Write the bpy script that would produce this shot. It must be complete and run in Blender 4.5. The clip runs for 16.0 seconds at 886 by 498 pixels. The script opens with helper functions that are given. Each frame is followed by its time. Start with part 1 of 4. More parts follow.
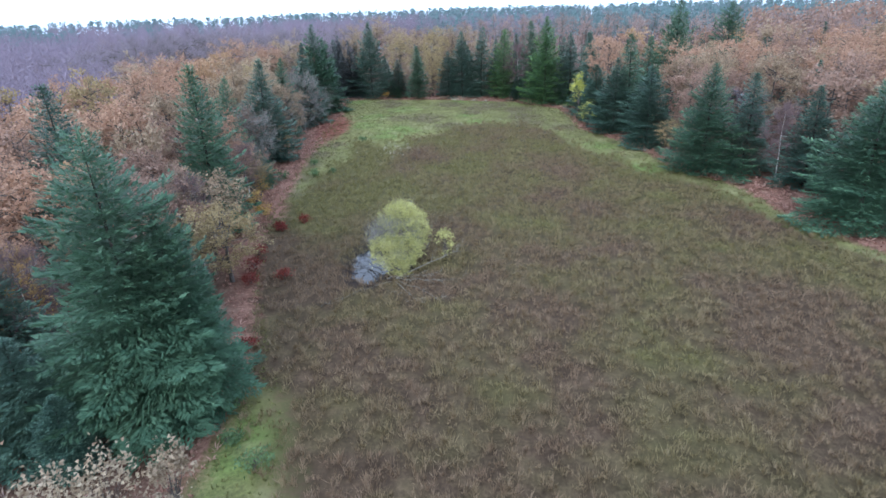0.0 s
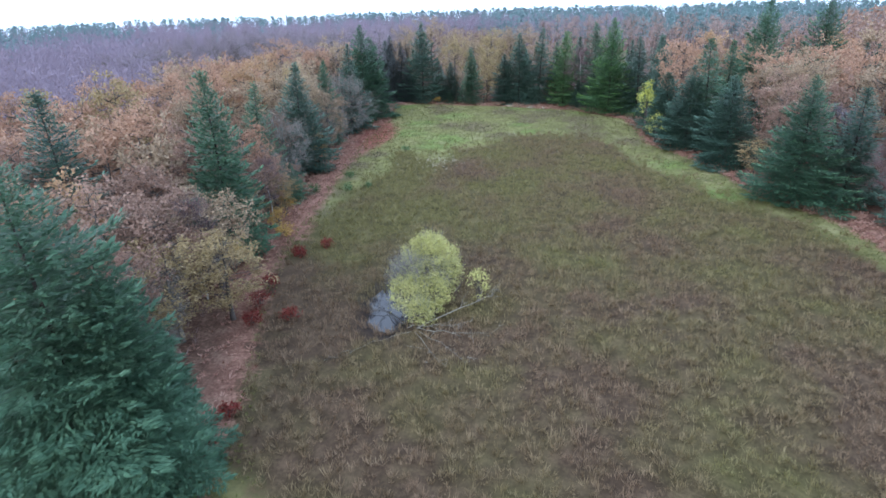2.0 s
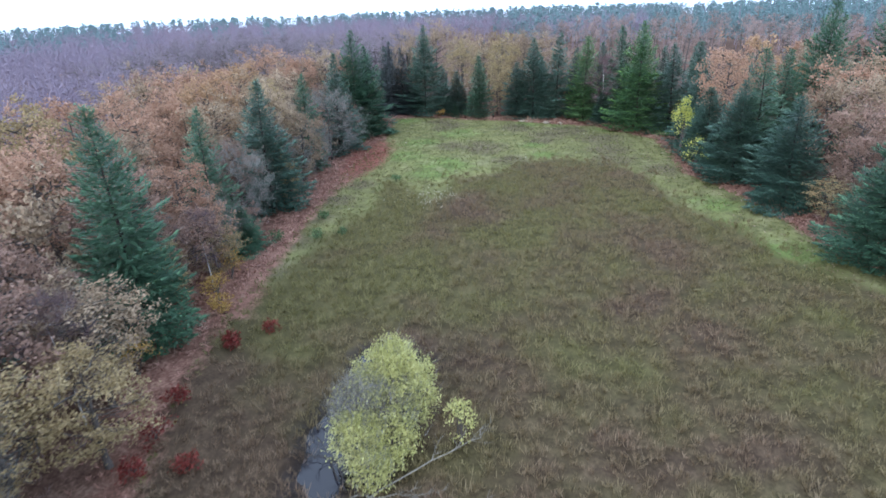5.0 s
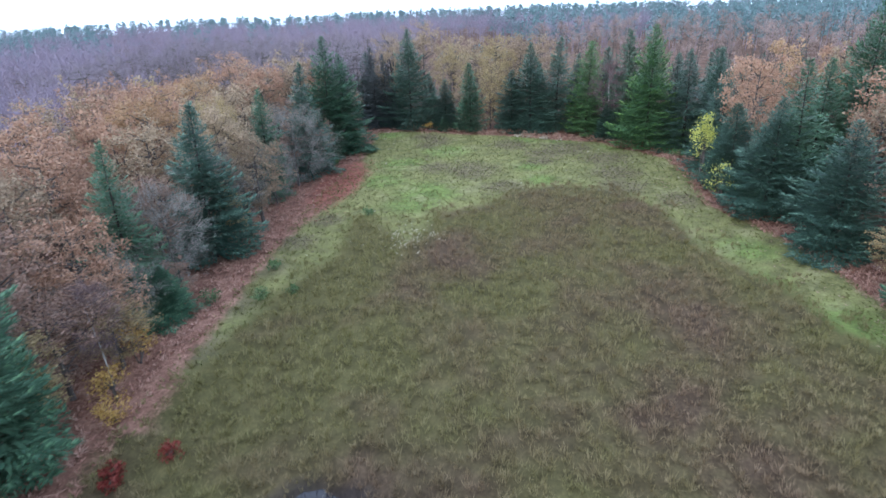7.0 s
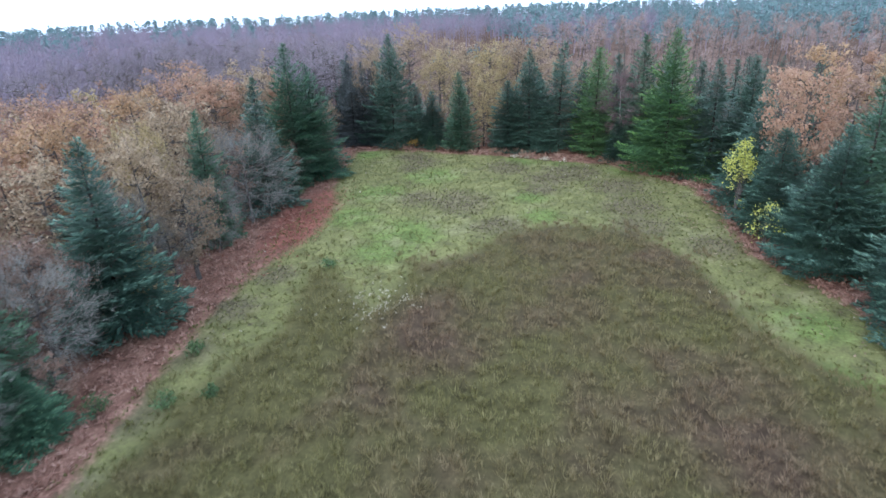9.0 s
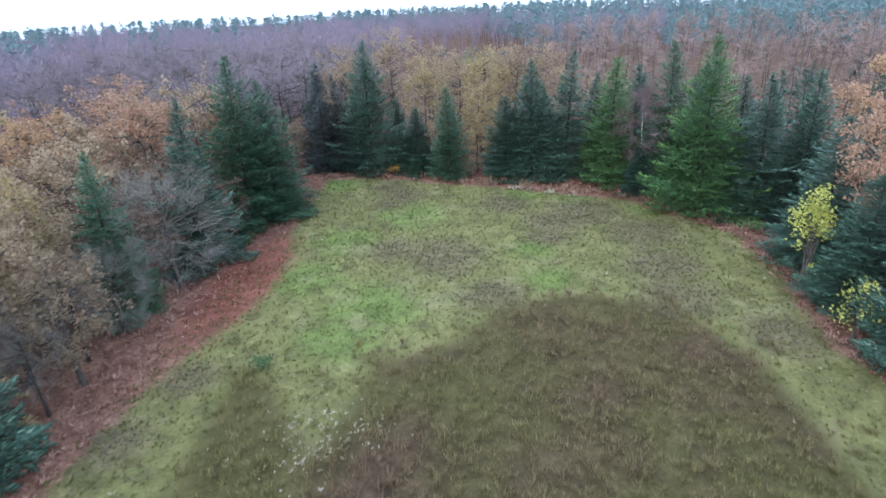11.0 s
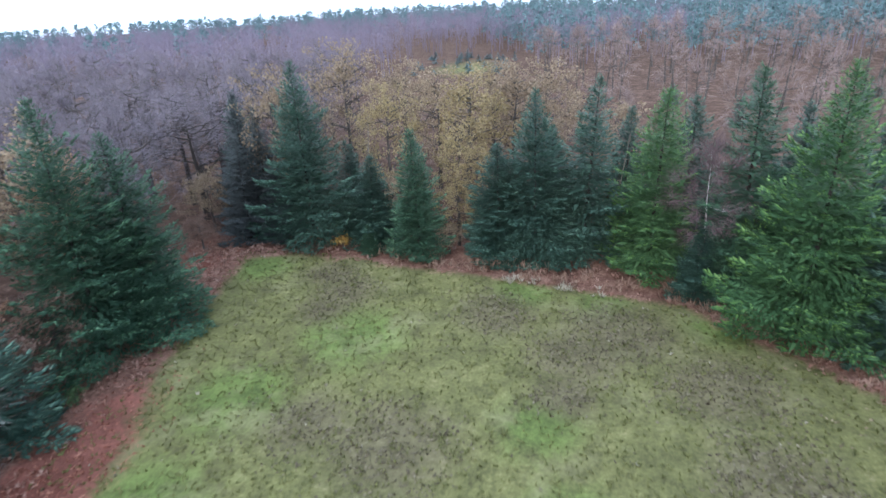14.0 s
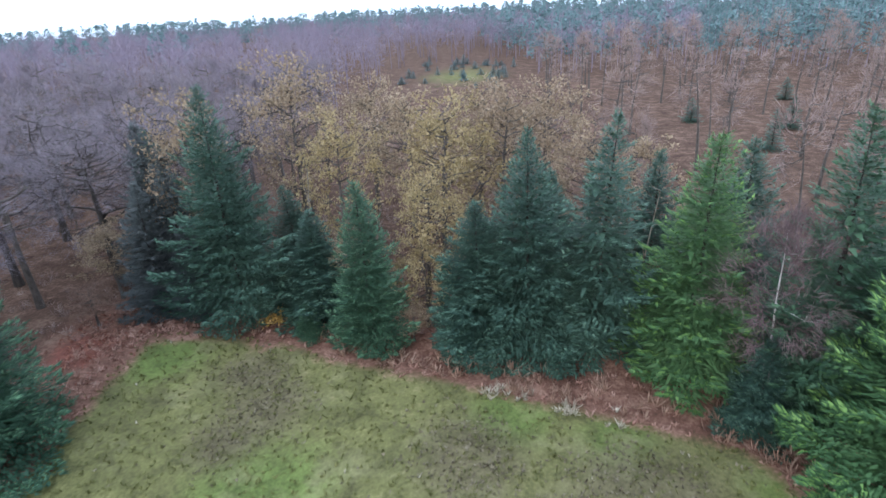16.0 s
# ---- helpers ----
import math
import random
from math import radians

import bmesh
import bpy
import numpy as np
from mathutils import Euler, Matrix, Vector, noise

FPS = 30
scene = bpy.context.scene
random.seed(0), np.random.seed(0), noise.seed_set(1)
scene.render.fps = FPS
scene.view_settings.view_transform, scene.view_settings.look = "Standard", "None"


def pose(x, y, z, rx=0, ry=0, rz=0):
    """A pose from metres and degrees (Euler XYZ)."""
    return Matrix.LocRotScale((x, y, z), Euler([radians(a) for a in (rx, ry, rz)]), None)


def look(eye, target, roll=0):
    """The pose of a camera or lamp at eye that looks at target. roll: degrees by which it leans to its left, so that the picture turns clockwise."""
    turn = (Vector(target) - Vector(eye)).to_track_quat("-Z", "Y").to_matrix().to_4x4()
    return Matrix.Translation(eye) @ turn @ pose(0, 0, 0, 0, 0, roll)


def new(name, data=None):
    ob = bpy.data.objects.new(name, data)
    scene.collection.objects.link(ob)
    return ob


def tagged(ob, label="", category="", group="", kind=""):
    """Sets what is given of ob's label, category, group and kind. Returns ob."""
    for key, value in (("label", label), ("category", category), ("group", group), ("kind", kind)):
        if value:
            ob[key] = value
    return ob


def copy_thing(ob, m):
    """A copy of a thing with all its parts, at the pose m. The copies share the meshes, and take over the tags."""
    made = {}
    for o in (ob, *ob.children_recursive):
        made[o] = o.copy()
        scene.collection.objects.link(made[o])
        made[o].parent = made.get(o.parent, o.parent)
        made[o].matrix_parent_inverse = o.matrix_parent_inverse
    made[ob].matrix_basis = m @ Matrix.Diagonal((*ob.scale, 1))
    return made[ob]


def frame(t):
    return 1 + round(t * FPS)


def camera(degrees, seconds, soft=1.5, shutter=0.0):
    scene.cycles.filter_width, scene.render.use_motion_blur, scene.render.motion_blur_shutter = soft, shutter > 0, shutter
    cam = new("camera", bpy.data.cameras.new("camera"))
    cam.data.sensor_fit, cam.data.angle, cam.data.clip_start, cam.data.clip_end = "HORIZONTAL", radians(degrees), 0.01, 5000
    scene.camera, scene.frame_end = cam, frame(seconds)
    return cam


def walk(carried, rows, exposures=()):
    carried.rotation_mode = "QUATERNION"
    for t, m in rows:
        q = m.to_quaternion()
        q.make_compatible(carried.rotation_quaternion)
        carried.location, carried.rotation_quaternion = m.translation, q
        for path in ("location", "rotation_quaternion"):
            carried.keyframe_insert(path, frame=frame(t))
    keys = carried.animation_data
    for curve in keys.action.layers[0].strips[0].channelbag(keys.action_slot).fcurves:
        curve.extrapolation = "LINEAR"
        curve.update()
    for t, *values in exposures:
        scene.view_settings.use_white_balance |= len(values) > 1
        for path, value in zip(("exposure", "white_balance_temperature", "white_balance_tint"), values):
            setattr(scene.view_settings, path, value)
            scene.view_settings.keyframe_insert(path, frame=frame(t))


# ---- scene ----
# camera and its flight: seconds, metres, degrees
cam = camera(75.1, 16.0, soft=1.5, shutter=0.5)
FLIGHT = [
    (0.0, 0.000, 0.000, 20.000, 66.540, 1.80, -0.78),
    (0.5, 0.429, 1.791, 19.991, 66.593, 1.77, 0.81),
    (1.0, 0.829, 3.676, 19.972, 66.637, 1.71, 2.60),
    (1.5, 1.219, 5.648, 19.954, 66.671, 1.66, 4.21),
    (2.0, 1.533, 7.724, 19.918, 66.687, 1.66, 5.26),
    (2.5, 1.781, 9.886, 19.930, 66.663, 1.66, 5.92),
    (3.0, 2.000, 12.248, 19.991, 66.640, 1.69, 6.19),
    (3.5, 2.171, 14.543, 20.061, 66.627, 1.75, 6.32),
    (4.0, 2.333, 16.772, 20.132, 66.623, 1.75, 6.94),
    (6.5, 3.162, 30.267, 20.563, 66.432, 2.10, 6.89),
    (7.0, 3.276, 33.182, 20.594, 66.403, 2.17, 6.88),
    (7.5, 3.371, 35.991, 20.607, 66.394, 2.21, 6.86),
    (8.0, 3.476, 39.096, 20.603, 66.377, 2.24, 6.85),
    (8.5, 3.533, 42.296, 20.610, 66.340, 2.29, 6.82),
    (9.0, 3.581, 45.563, 20.638, 66.304, 2.33, 6.80),
    (11.5, 3.629, 63.125, 20.779, 66.023, 2.68, 6.73),
    (12.0, 3.657, 66.811, 20.790, 65.970, 2.74, 6.74),
    (12.5, 3.705, 70.497, 20.766, 65.937, 2.81, 6.75),
    (13.0, 3.772, 74.430, 20.707, 65.926, 2.88, 6.79),
    (13.5, 3.838, 78.144, 20.686, 65.873, 2.93, 6.81),
    (14.0, 3.972, 81.868, 20.638, 65.890, 3.01, 6.86),
    (14.5, 4.086, 85.354, 20.600, 65.916, 3.05, 6.90),
    (15.0, 4.286, 88.983, 20.526, 65.973, 3.07, 6.99),
    (15.5, 4.524, 92.288, 20.497, 65.997, 3.06, 7.08),
    (16.0, 4.857, 94.964, 20.482, 66.016, 2.98, 7.14),
]
# the picture's white balance drifts from cool to neutral
walk(cam, [(t, pose(x, y, z, rx, ry, rz)) for t, x, y, z, rx, ry, rz in FLIGHT],
     [(0.0, 0.1, 6080, 10), (6.5, 0.1, 6080, 10), (9.0, 0.1, 6200, 9), (12.5, 0.04, 6250, 9), (14.5, 0.0, 6300, 9), (16.0, -0.04, 6400, 9)])

# ---- world, sun ----
world = bpy.data.worlds.new("overcast_sky")
scene.world = world
world.use_nodes = True
wn, wl = world.node_tree.nodes, world.node_tree.links
wn.clear()
sky = wn.new("ShaderNodeTexSky")
sky.sky_type, sky.sun_disc = "NISHITA", False
sky.sun_elevation, sky.sun_rotation = radians(24), radians(200)
sky.air_density, sky.dust_density, sky.ozone_density = 1.0, 4.0, 1.0
pale = wn.new("ShaderNodeHueSaturation")
pale.inputs["Saturation"].default_value = 0.22
wl.new(sky.outputs[0], pale.inputs["Color"])
clear_bg = wn.new("ShaderNodeBackground")
clear_bg.inputs["Strength"].default_value = 0.05
wl.new(pale.outputs[0], clear_bg.inputs["Color"])
cloud_bg = wn.new("ShaderNodeBackground")
cloud_bg.inputs["Color"].default_value = (0.64, 0.785, 1.0, 1)
cloud_bg.inputs["Strength"].default_value = 2.26
both = wn.new("ShaderNodeAddShader")
wl.new(clear_bg.outputs[0], both.inputs[0])
wl.new(cloud_bg.outputs[0], both.inputs[1])
wout = wn.new("ShaderNodeOutputWorld")
wl.new(both.outputs[0], wout.inputs["Surface"])
sun = new("sun", bpy.data.lights.new("sun", "SUN"))
sun.data.energy, sun.data.angle, sun.data.color = 1.0, radians(25), (1.0, 0.97, 0.93)
sun.matrix_world = look((-30, -60, 55), (0, 60, 0))
scene.view_settings.exposure = 0.0


# ---- materials ----
def srgb(r, g, b, grey=0.36):
    """A colour by its usual numbers, made duller by grey."""
    m = (r + 2 * g + b) / 4
    return tuple((((c + (m - c) * grey) / 255 + 0.055) / 1.055) ** 2.4 for c in (r, g, b)) + (1,)


def ramp(nt, stops):
    node = nt.nodes.new("ShaderNodeValToRGB")
    el = node.color_ramp.elements
    for i, (p, c) in enumerate(stops):
        e = el[i] if i < 2 else el.new(p)
        e.position, e.color = p, c
    return node


def noise_tex(nt, scale, detail=4, rough=0.6, vector=None):
    n = nt.nodes.new("ShaderNodeTexNoise")
    n.inputs["Scale"].default_value, n.inputs["Detail"].default_value, n.inputs["Roughness"].default_value = scale, detail, rough
    if vector is not None:
        nt.links.new(vector, n.inputs["Vector"])
    return n


def math_node(nt, op, a, b=0.0, clamp=False):
    n = nt.nodes.new("ShaderNodeMath")
    n.operation, n.use_clamp = op, clamp
    for i, v in enumerate((a, b)):
        if isinstance(v, (int, float)):
            n.inputs[i].default_value = v
        else:
            nt.links.new(v, n.inputs[i])
    return n.outputs[0]


def mix_col(nt, fac, a, b, blend="MIX"):
    n = nt.nodes.new("ShaderNodeMix")
    n.data_type, n.blend_type = "RGBA", blend
    for key, v in ((0, fac), (6, a), (7, b)):
        if isinstance(v, (int, float, tuple)):
            n.inputs[key].default_value = v
        else:
            nt.links.new(v, n.inputs[key])
    return n.outputs[2]


def start_mat(name):
    m = bpy.data.materials.new(name)
    m.use_nodes = True
    nt = m.node_tree
    return m, nt, nt.nodes["Principled BSDF"], nt.nodes["Material Output"]


def olive_mask(nt, pos):
    """Where the moor grass turns from brown to olive: large patches, few along the south-western margin, many in the north-west."""
    big, sep = noise_tex(nt, 0.11, 4, 0.6, pos), nt.nodes.new("ShaderNodeSeparateXYZ")
    nt.links.new(pos, sep.inputs[0])
    north = math_node(nt, "MULTIPLY", math_node(nt, "SUBTRACT", sep.outputs[1], 48.0), 0.1, True)
    west = math_node(nt, "ADD", math_node(nt, "MULTIPLY", sep.outputs[0], -0.11), -0.3, True)
    shift = math_node(nt, "MULTIPLY", west, math_node(nt, "SUBTRACT", math_node(nt, "MULTIPLY", north, 0.24), 0.05))
    shift = math_node(nt, "ADD", shift, math_node(nt, "MULTIPLY", math_node(nt, "MULTIPLY", math_node(nt, "SUBTRACT", sep.outputs[1], 40.0), 0.04, True), 0.095))
    return math_node(nt, "MULTIPLY", math_node(nt, "ADD", math_node(nt, "SUBTRACT", big.outputs["Fac"], 0.42), shift), 3.6, True)


def leaf_mat(name, cols, spread=0.42, translucent=0.3, rough=0.6, patch_size=0.45, alt=None):
    """Foliage: every leaf takes its own colour between dark and light, every tree its own cast."""
    m, nt, bsdf, out = start_mat(name)
    geo, info = nt.nodes.new("ShaderNodeNewGeometry"), nt.nodes.new("ShaderNodeObjectInfo")
    patch = noise_tex(nt, patch_size, 3, 0.6, geo.outputs["Position"])
    a = math_node(nt, "MULTIPLY", geo.outputs["Random Per Island"], spread)
    b = math_node(nt, "MULTIPLY", info.outputs["Random"], 0.26)
    c = math_node(nt, "MULTIPLY", patch.outputs["Fac"], 0.9 - spread)
    f = math_node(nt, "ADD", math_node(nt, "ADD", a, b), c, True)
    r = ramp(nt, [(i / (len(cols) - 1), col) for i, col in enumerate(cols)])
    nt.links.new(f, r.inputs[0])
    tint = r.outputs[0]
    if alt:
        r2 = ramp(nt, [(i / (len(alt) - 1), col) for i, col in enumerate(alt)])
        nt.links.new(f, r2.inputs[0])
        tint = mix_col(nt, olive_mask(nt, geo.outputs["Position"]), tint, r2.outputs[0])
    nt.links.new(tint, bsdf.inputs["Base Color"])
    bsdf.inputs["Roughness"].default_value = rough
    bsdf.inputs["Specular IOR Level"].default_value = 0.25
    if translucent:
        tr, mx = nt.nodes.new("ShaderNodeBsdfTranslucent"), nt.nodes.new("ShaderNodeMixShader")
        nt.links.new(tint, tr.inputs["Color"])
        mx.inputs[0].default_value = translucent
        nt.links.new(bsdf.outputs[0], mx.inputs[1])
        nt.links.new(tr.outputs[0], mx.inputs[2])
        nt.links.new(mx.outputs[0], out.inputs["Surface"])
    return m


def bark_mat(name, dark, light, scale=6.0):
    m, nt, bsdf, out = start_mat(name)
    geo = nt.nodes.new("ShaderNodeNewGeometry")
    mp = nt.nodes.new("ShaderNodeMapping")
    mp.inputs["Scale"].default_value = (1, 1, 0.25)
    nt.links.new(geo.outputs["Position"], mp.inputs["Vector"])
    n1, n2 = noise_tex(nt, scale, 6, 0.7, mp.outputs[0]), noise_tex(nt, 0.9, 3, 0.6, geo.outputs["Position"])
    f = math_node(nt, "ADD", math_node(nt, "MULTIPLY", n1.outputs["Fac"], 0.7), math_node(nt, "MULTIPLY", n2.outputs["Fac"], 0.3))
    r = ramp(nt, [(0.35, dark), (0.65, light)])
    nt.links.new(f, r.inputs[0])
    nt.links.new(r.outputs[0], bsdf.inputs["Base Color"])
    bump = nt.nodes.new("ShaderNodeBump")
    bump.inputs["Strength"].default_value, bump.inputs["Distance"].default_value = 0.6, 0.03
    nt.links.new(n1.outputs["Fac"], bump.inputs["Height"])
    nt.links.new(bump.outputs[0], bsdf.inputs["Normal"])
    bsdf.inputs["Roughness"].default_value = 0.9
    return m


# Needle colours are lightened a little, putting some distance haze into them.
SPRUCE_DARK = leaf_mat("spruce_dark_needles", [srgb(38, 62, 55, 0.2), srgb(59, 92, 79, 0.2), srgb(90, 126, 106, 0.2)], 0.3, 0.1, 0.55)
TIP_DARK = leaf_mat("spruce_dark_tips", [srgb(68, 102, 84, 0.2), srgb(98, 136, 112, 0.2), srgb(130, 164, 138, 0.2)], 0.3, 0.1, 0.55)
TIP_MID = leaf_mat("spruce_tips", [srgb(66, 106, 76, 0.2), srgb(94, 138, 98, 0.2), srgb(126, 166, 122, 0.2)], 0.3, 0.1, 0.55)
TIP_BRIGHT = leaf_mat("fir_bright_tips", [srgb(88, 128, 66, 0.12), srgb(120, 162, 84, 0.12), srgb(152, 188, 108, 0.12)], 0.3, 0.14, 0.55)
SPRUCE_MID = leaf_mat("spruce_needles", [srgb(40, 68, 53, 0.2), srgb(62, 101, 76, 0.2), srgb(98, 138, 104, 0.2)], 0.3, 0.1, 0.55)
SPRUCE_BRIGHT = leaf_mat("fir_bright_needles", [srgb(50, 82, 52, 0.16), srgb(78, 120, 74, 0.16), srgb(116, 154, 98, 0.16)], 0.34, 0.14, 0.55)
NEEDLE_GREY = leaf_mat("withered_needles", [srgb(54, 64, 68, 0.2), srgb(80, 89, 91, 0.2), srgb(106, 112, 112, 0.2)], 0.4, 0.0, 0.7)
# Far twigs and pines are paled and blued: distance haze mixed into their colour.
HAZED_TWIG = leaf_mat("hazed_purple_twigs", [srgb(112, 102, 120, 0.12), srgb(132, 120, 138, 0.12), srgb(150, 138, 154, 0.12)], 0.35, 0.0, 0.9)
HAZED_PINE = leaf_mat("hazed_pine_needles", [srgb(84, 110, 114, 0.1), srgb(102, 130, 134, 0.1), srgb(122, 148, 150, 0.1)], 0.4, 0.1, 0.8)
LEAF = {
    "orange": leaf_mat("orange_brown_leaves", [srgb(126, 92, 74, 0.2), srgb(174, 130, 104, 0.2), srgb(204, 164, 132, 0.2)], 0.34),
    "tan": leaf_mat("tan_leaves", [srgb(112, 90, 70, 0.3), srgb(160, 131, 101, 0.3), srgb(198, 170, 132, 0.3)]),
    "yellow": leaf_mat("yellow_olive_leaves", [srgb(116, 96, 62, 0.25), srgb(162, 137, 90, 0.25), srgb(198, 173, 120, 0.25)]),
    "russet": leaf_mat("russet_leaves", [srgb(110, 80, 69, 0.3), srgb(154, 115, 97, 0.3), srgb(188, 148, 123, 0.3)]),
    "amber": leaf_mat("amber_leaves", [srgb(128, 94, 66, 0.2), srgb(174, 134, 96, 0.2), srgb(204, 168, 126, 0.2)], 0.34),
    "lime": leaf_mat("lime_yellow_leaves", [srgb(140, 146, 40), srgb(190, 196, 62), srgb(222, 222, 100)]),
    "willow": leaf_mat("willow_leaves", [srgb(140, 140, 78, 0.15), srgb(184, 182, 108, 0.15), srgb(216, 210, 146, 0.15)], 0.3),
    "red": leaf_mat("crimson_leaves", [srgb(92, 24, 22), srgb(142, 38, 32), srgb(176, 66, 48)]),
    "gold": leaf_mat("gold_leaves", [srgb(158, 108, 38), srgb(204, 150, 52), srgb(226, 182, 84)]),
    "dry": leaf_mat("dry_pale_leaves", [srgb(98, 76, 62), srgb(154, 128, 98), srgb(204, 182, 144)]),
    "green": leaf_mat("green_shrub_leaves", [srgb(52, 84, 44), srgb(84, 122, 66), srgb(120, 156, 84)]),
}
TWIG = leaf_mat("bare_purple_twigs", [srgb(94, 86, 95, 0.12), srgb(124, 114, 124, 0.12), srgb(152, 141, 150, 0.12)], 0.6, 0.0, 0.85)
TWIG_GREY = leaf_mat("bare_grey_twigs", [srgb(94, 92, 88), srgb(130, 126, 118), srgb(160, 156, 146)], 0.6, 0.0, 0.85)
TWIG_PINK = leaf_mat("bare_pink_twigs", [srgb(112, 88, 86), srgb(150, 120, 114), srgb(186, 156, 146)], 0.6, 0.0, 0.85)
TWIG_WINE = leaf_mat("bare_wine_twigs", [srgb(84, 62, 66), srgb(114, 87, 90), srgb(142, 113, 113)], 0.6, 0.0, 0.85)
BARK = bark_mat("brown_bark", srgb(58, 50, 46), srgb(112, 100, 92))
BARK_DARK = bark_mat("dark_bark", srgb(44, 38, 36), srgb(86, 74, 68))
BARK_BIRCH = bark_mat("white_birch_bark", srgb(120, 112, 106), srgb(222, 218, 212), 3.0)
DEADWOOD = bark_mat("grey_dead_wood", srgb(84, 76, 66), srgb(156, 146, 128), 8.0)
REED = leaf_mat("moor_grass_blades", [srgb(80, 60, 46, 0.18), srgb(112, 87, 67, 0.18), srgb(126, 101, 78, 0.18), srgb(141, 116, 91, 0.18), srgb(160, 136, 110, 0.18)], 0.42, 0.25, 0.7, 1.2,
                [srgb(76, 70, 40, 0.15), srgb(105, 99, 56, 0.15), srgb(120, 114, 66, 0.15), srgb(137, 129, 83, 0.15), srgb(160, 149, 106, 0.15)])
GRASS = leaf_mat("meadow_grass_blades", [srgb(80, 84, 48, 0.12), srgb(109, 111, 60, 0.12), srgb(144, 140, 86, 0.12)], 0.5, 0.25, 0.7)
CLOD = leaf_mat("dark_leaf_litter", [srgb(74, 62, 48, 0.25), srgb(104, 92, 70, 0.25), srgb(146, 132, 104, 0.25)], 0.7, 0.0, 0.9)
BRACKEN = leaf_mat("dead_bracken", [srgb(134, 89, 76, 0.15), srgb(172, 126, 109, 0.15), srgb(198, 162, 145, 0.15)], 0.45, 0.2, 0.8)
BRACKEN_PALE = leaf_mat("pale_bracken", [srgb(132, 98, 82, 0.15), srgb(168, 132, 112, 0.15), srgb(194, 164, 144, 0.15)], 0.4, 0.2, 0.8)
RED_LITTER = leaf_mat("red_brown_litter", [srgb(92, 48, 38, 0.2), srgb(146, 80, 62, 0.2), srgb(196, 132, 106, 0.2)], 0.7, 0.1, 0.85)
STRAW = leaf_mat("pale_straw", [srgb(150, 132, 104), srgb(192, 176, 148), srgb(222, 210, 186)], 0.6, 0.2, 0.8)


def ground_mat():
    """Moor grass, meadow and leaf litter, told apart by the ground's own zones, with uneven edges."""
    m, nt, bsdf, out = start_mat("moor_ground")
    geo = nt.nodes.new("ShaderNodeNewGeometry")
    pos = geo.outputs["Position"]
    zone = nt.nodes.new("ShaderNodeVertexColor")
    zone.layer_name = "zone"
    sep = nt.nodes.new("ShaderNodeSeparateColor")
    nt.links.new(zone.outputs[0], sep.inputs[0])
    mid, fine = noise_tex(nt, 0.7, 5, 0.65, pos), noise_tex(nt, 5.0, 6, 0.7, pos)
    mixn = math_node(nt, "ADD", math_node(nt, "MULTIPLY", mid.outputs["Fac"], 0.5), math_node(nt, "MULTIPLY", fine.outputs["Fac"], 0.5))

    def col(stops, f):
        r = ramp(nt, stops)
        nt.links.new(f, r.inputs[0])
        return r.outputs[0]

    meadow = col([(0.34, srgb(74, 70, 46, 0.16)), (0.46, srgb(104, 103, 62, 0.16)), (0.56, srgb(125, 123, 72, 0.16)), (0.68, srgb(156, 146, 100, 0.16))], mixn)
    lush = col([(0.38, srgb(74, 96, 45, 0.1)), (0.62, srgb(114, 141, 68, 0.1))], mixn)
    spot = nt.nodes.new("ShaderNodeVertexColor")
    spot.layer_name = "patch"
    sp = nt.nodes.new("ShaderNodeSeparateColor")
    nt.links.new(spot.outputs[0], sp.inputs[0])

    def blotch(channel, low):
        g = math_node(nt, "ADD", channel, math_node(nt, "MULTIPLY", math_node(nt, "SUBTRACT", mid.outputs["Fac"], 0.5), 1.1))
        return math_node(nt, "MULTIPLY", math_node(nt, "SUBTRACT", g, low), 1.8, True)

    lf = blotch(sp.outputs[1], 0.18)
    meadow = mix_col(nt, math_node(nt, "MULTIPLY", math_node(nt, "MULTIPLY", lf, math_node(nt, "ADD", fine.outputs["Fac"], 0.35, True)), 0.7), meadow, lush)
    straw_n = noise_tex(nt, 0.33, 4, 0.65, pos)
    sf = math_node(nt, "MULTIPLY", math_node(nt, "SUBTRACT", straw_n.outputs["Fac"], 0.53), 7.0, True)
    meadow = mix_col(nt, math_node(nt, "MULTIPLY", sf, 0.6), meadow, col([(0.35, srgb(116, 112, 74, 0.15)), (0.65, srgb(158, 152, 108, 0.15))], mixn))
    mud = col([(0.36, srgb(78, 66, 50, 0.2)), (0.64, srgb(124, 110, 86, 0.2))], mixn)
    meadow = mix_col(nt, math_node(nt, "MULTIPLY", blotch(sp.outputs[0], 0.24), 0.65), meadow, mud)
    reed = col([(0.34, srgb(52, 40, 31, 0.18)), (0.5, srgb(80, 63, 48, 0.18)), (0.66, srgb(110, 89, 69, 0.18))], mixn)
    olive = col([(0.34, srgb(53, 49, 27, 0.15)), (0.66, srgb(106, 99, 60, 0.15))], mixn)
    reed = mix_col(nt, olive_mask(nt, pos), reed, olive)
    litter = col([(0.36, srgb(81, 55, 46, 0.14)), (0.5, srgb(129, 90, 76, 0.14)), (0.64, srgb(174, 133, 114, 0.14))], mixn)
    # wood floor: old leaf litter, with the shade of the trees darkened into it
    shaded_mould = col([(0.36, srgb(58, 42, 34, 0.25)), (0.5, srgb(90, 68, 55, 0.25)), (0.64, srgb(132, 104, 86, 0.25))], mixn)
    litter = mix_col(nt, math_node(nt, "MULTIPLY", blotch(sp.outputs[2], 0.3), 0.75), litter, shaded_mould)
    red = col([(0.34, srgb(100, 54, 44, 0.25)), (0.66, srgb(166, 96, 80, 0.25))], mixn)

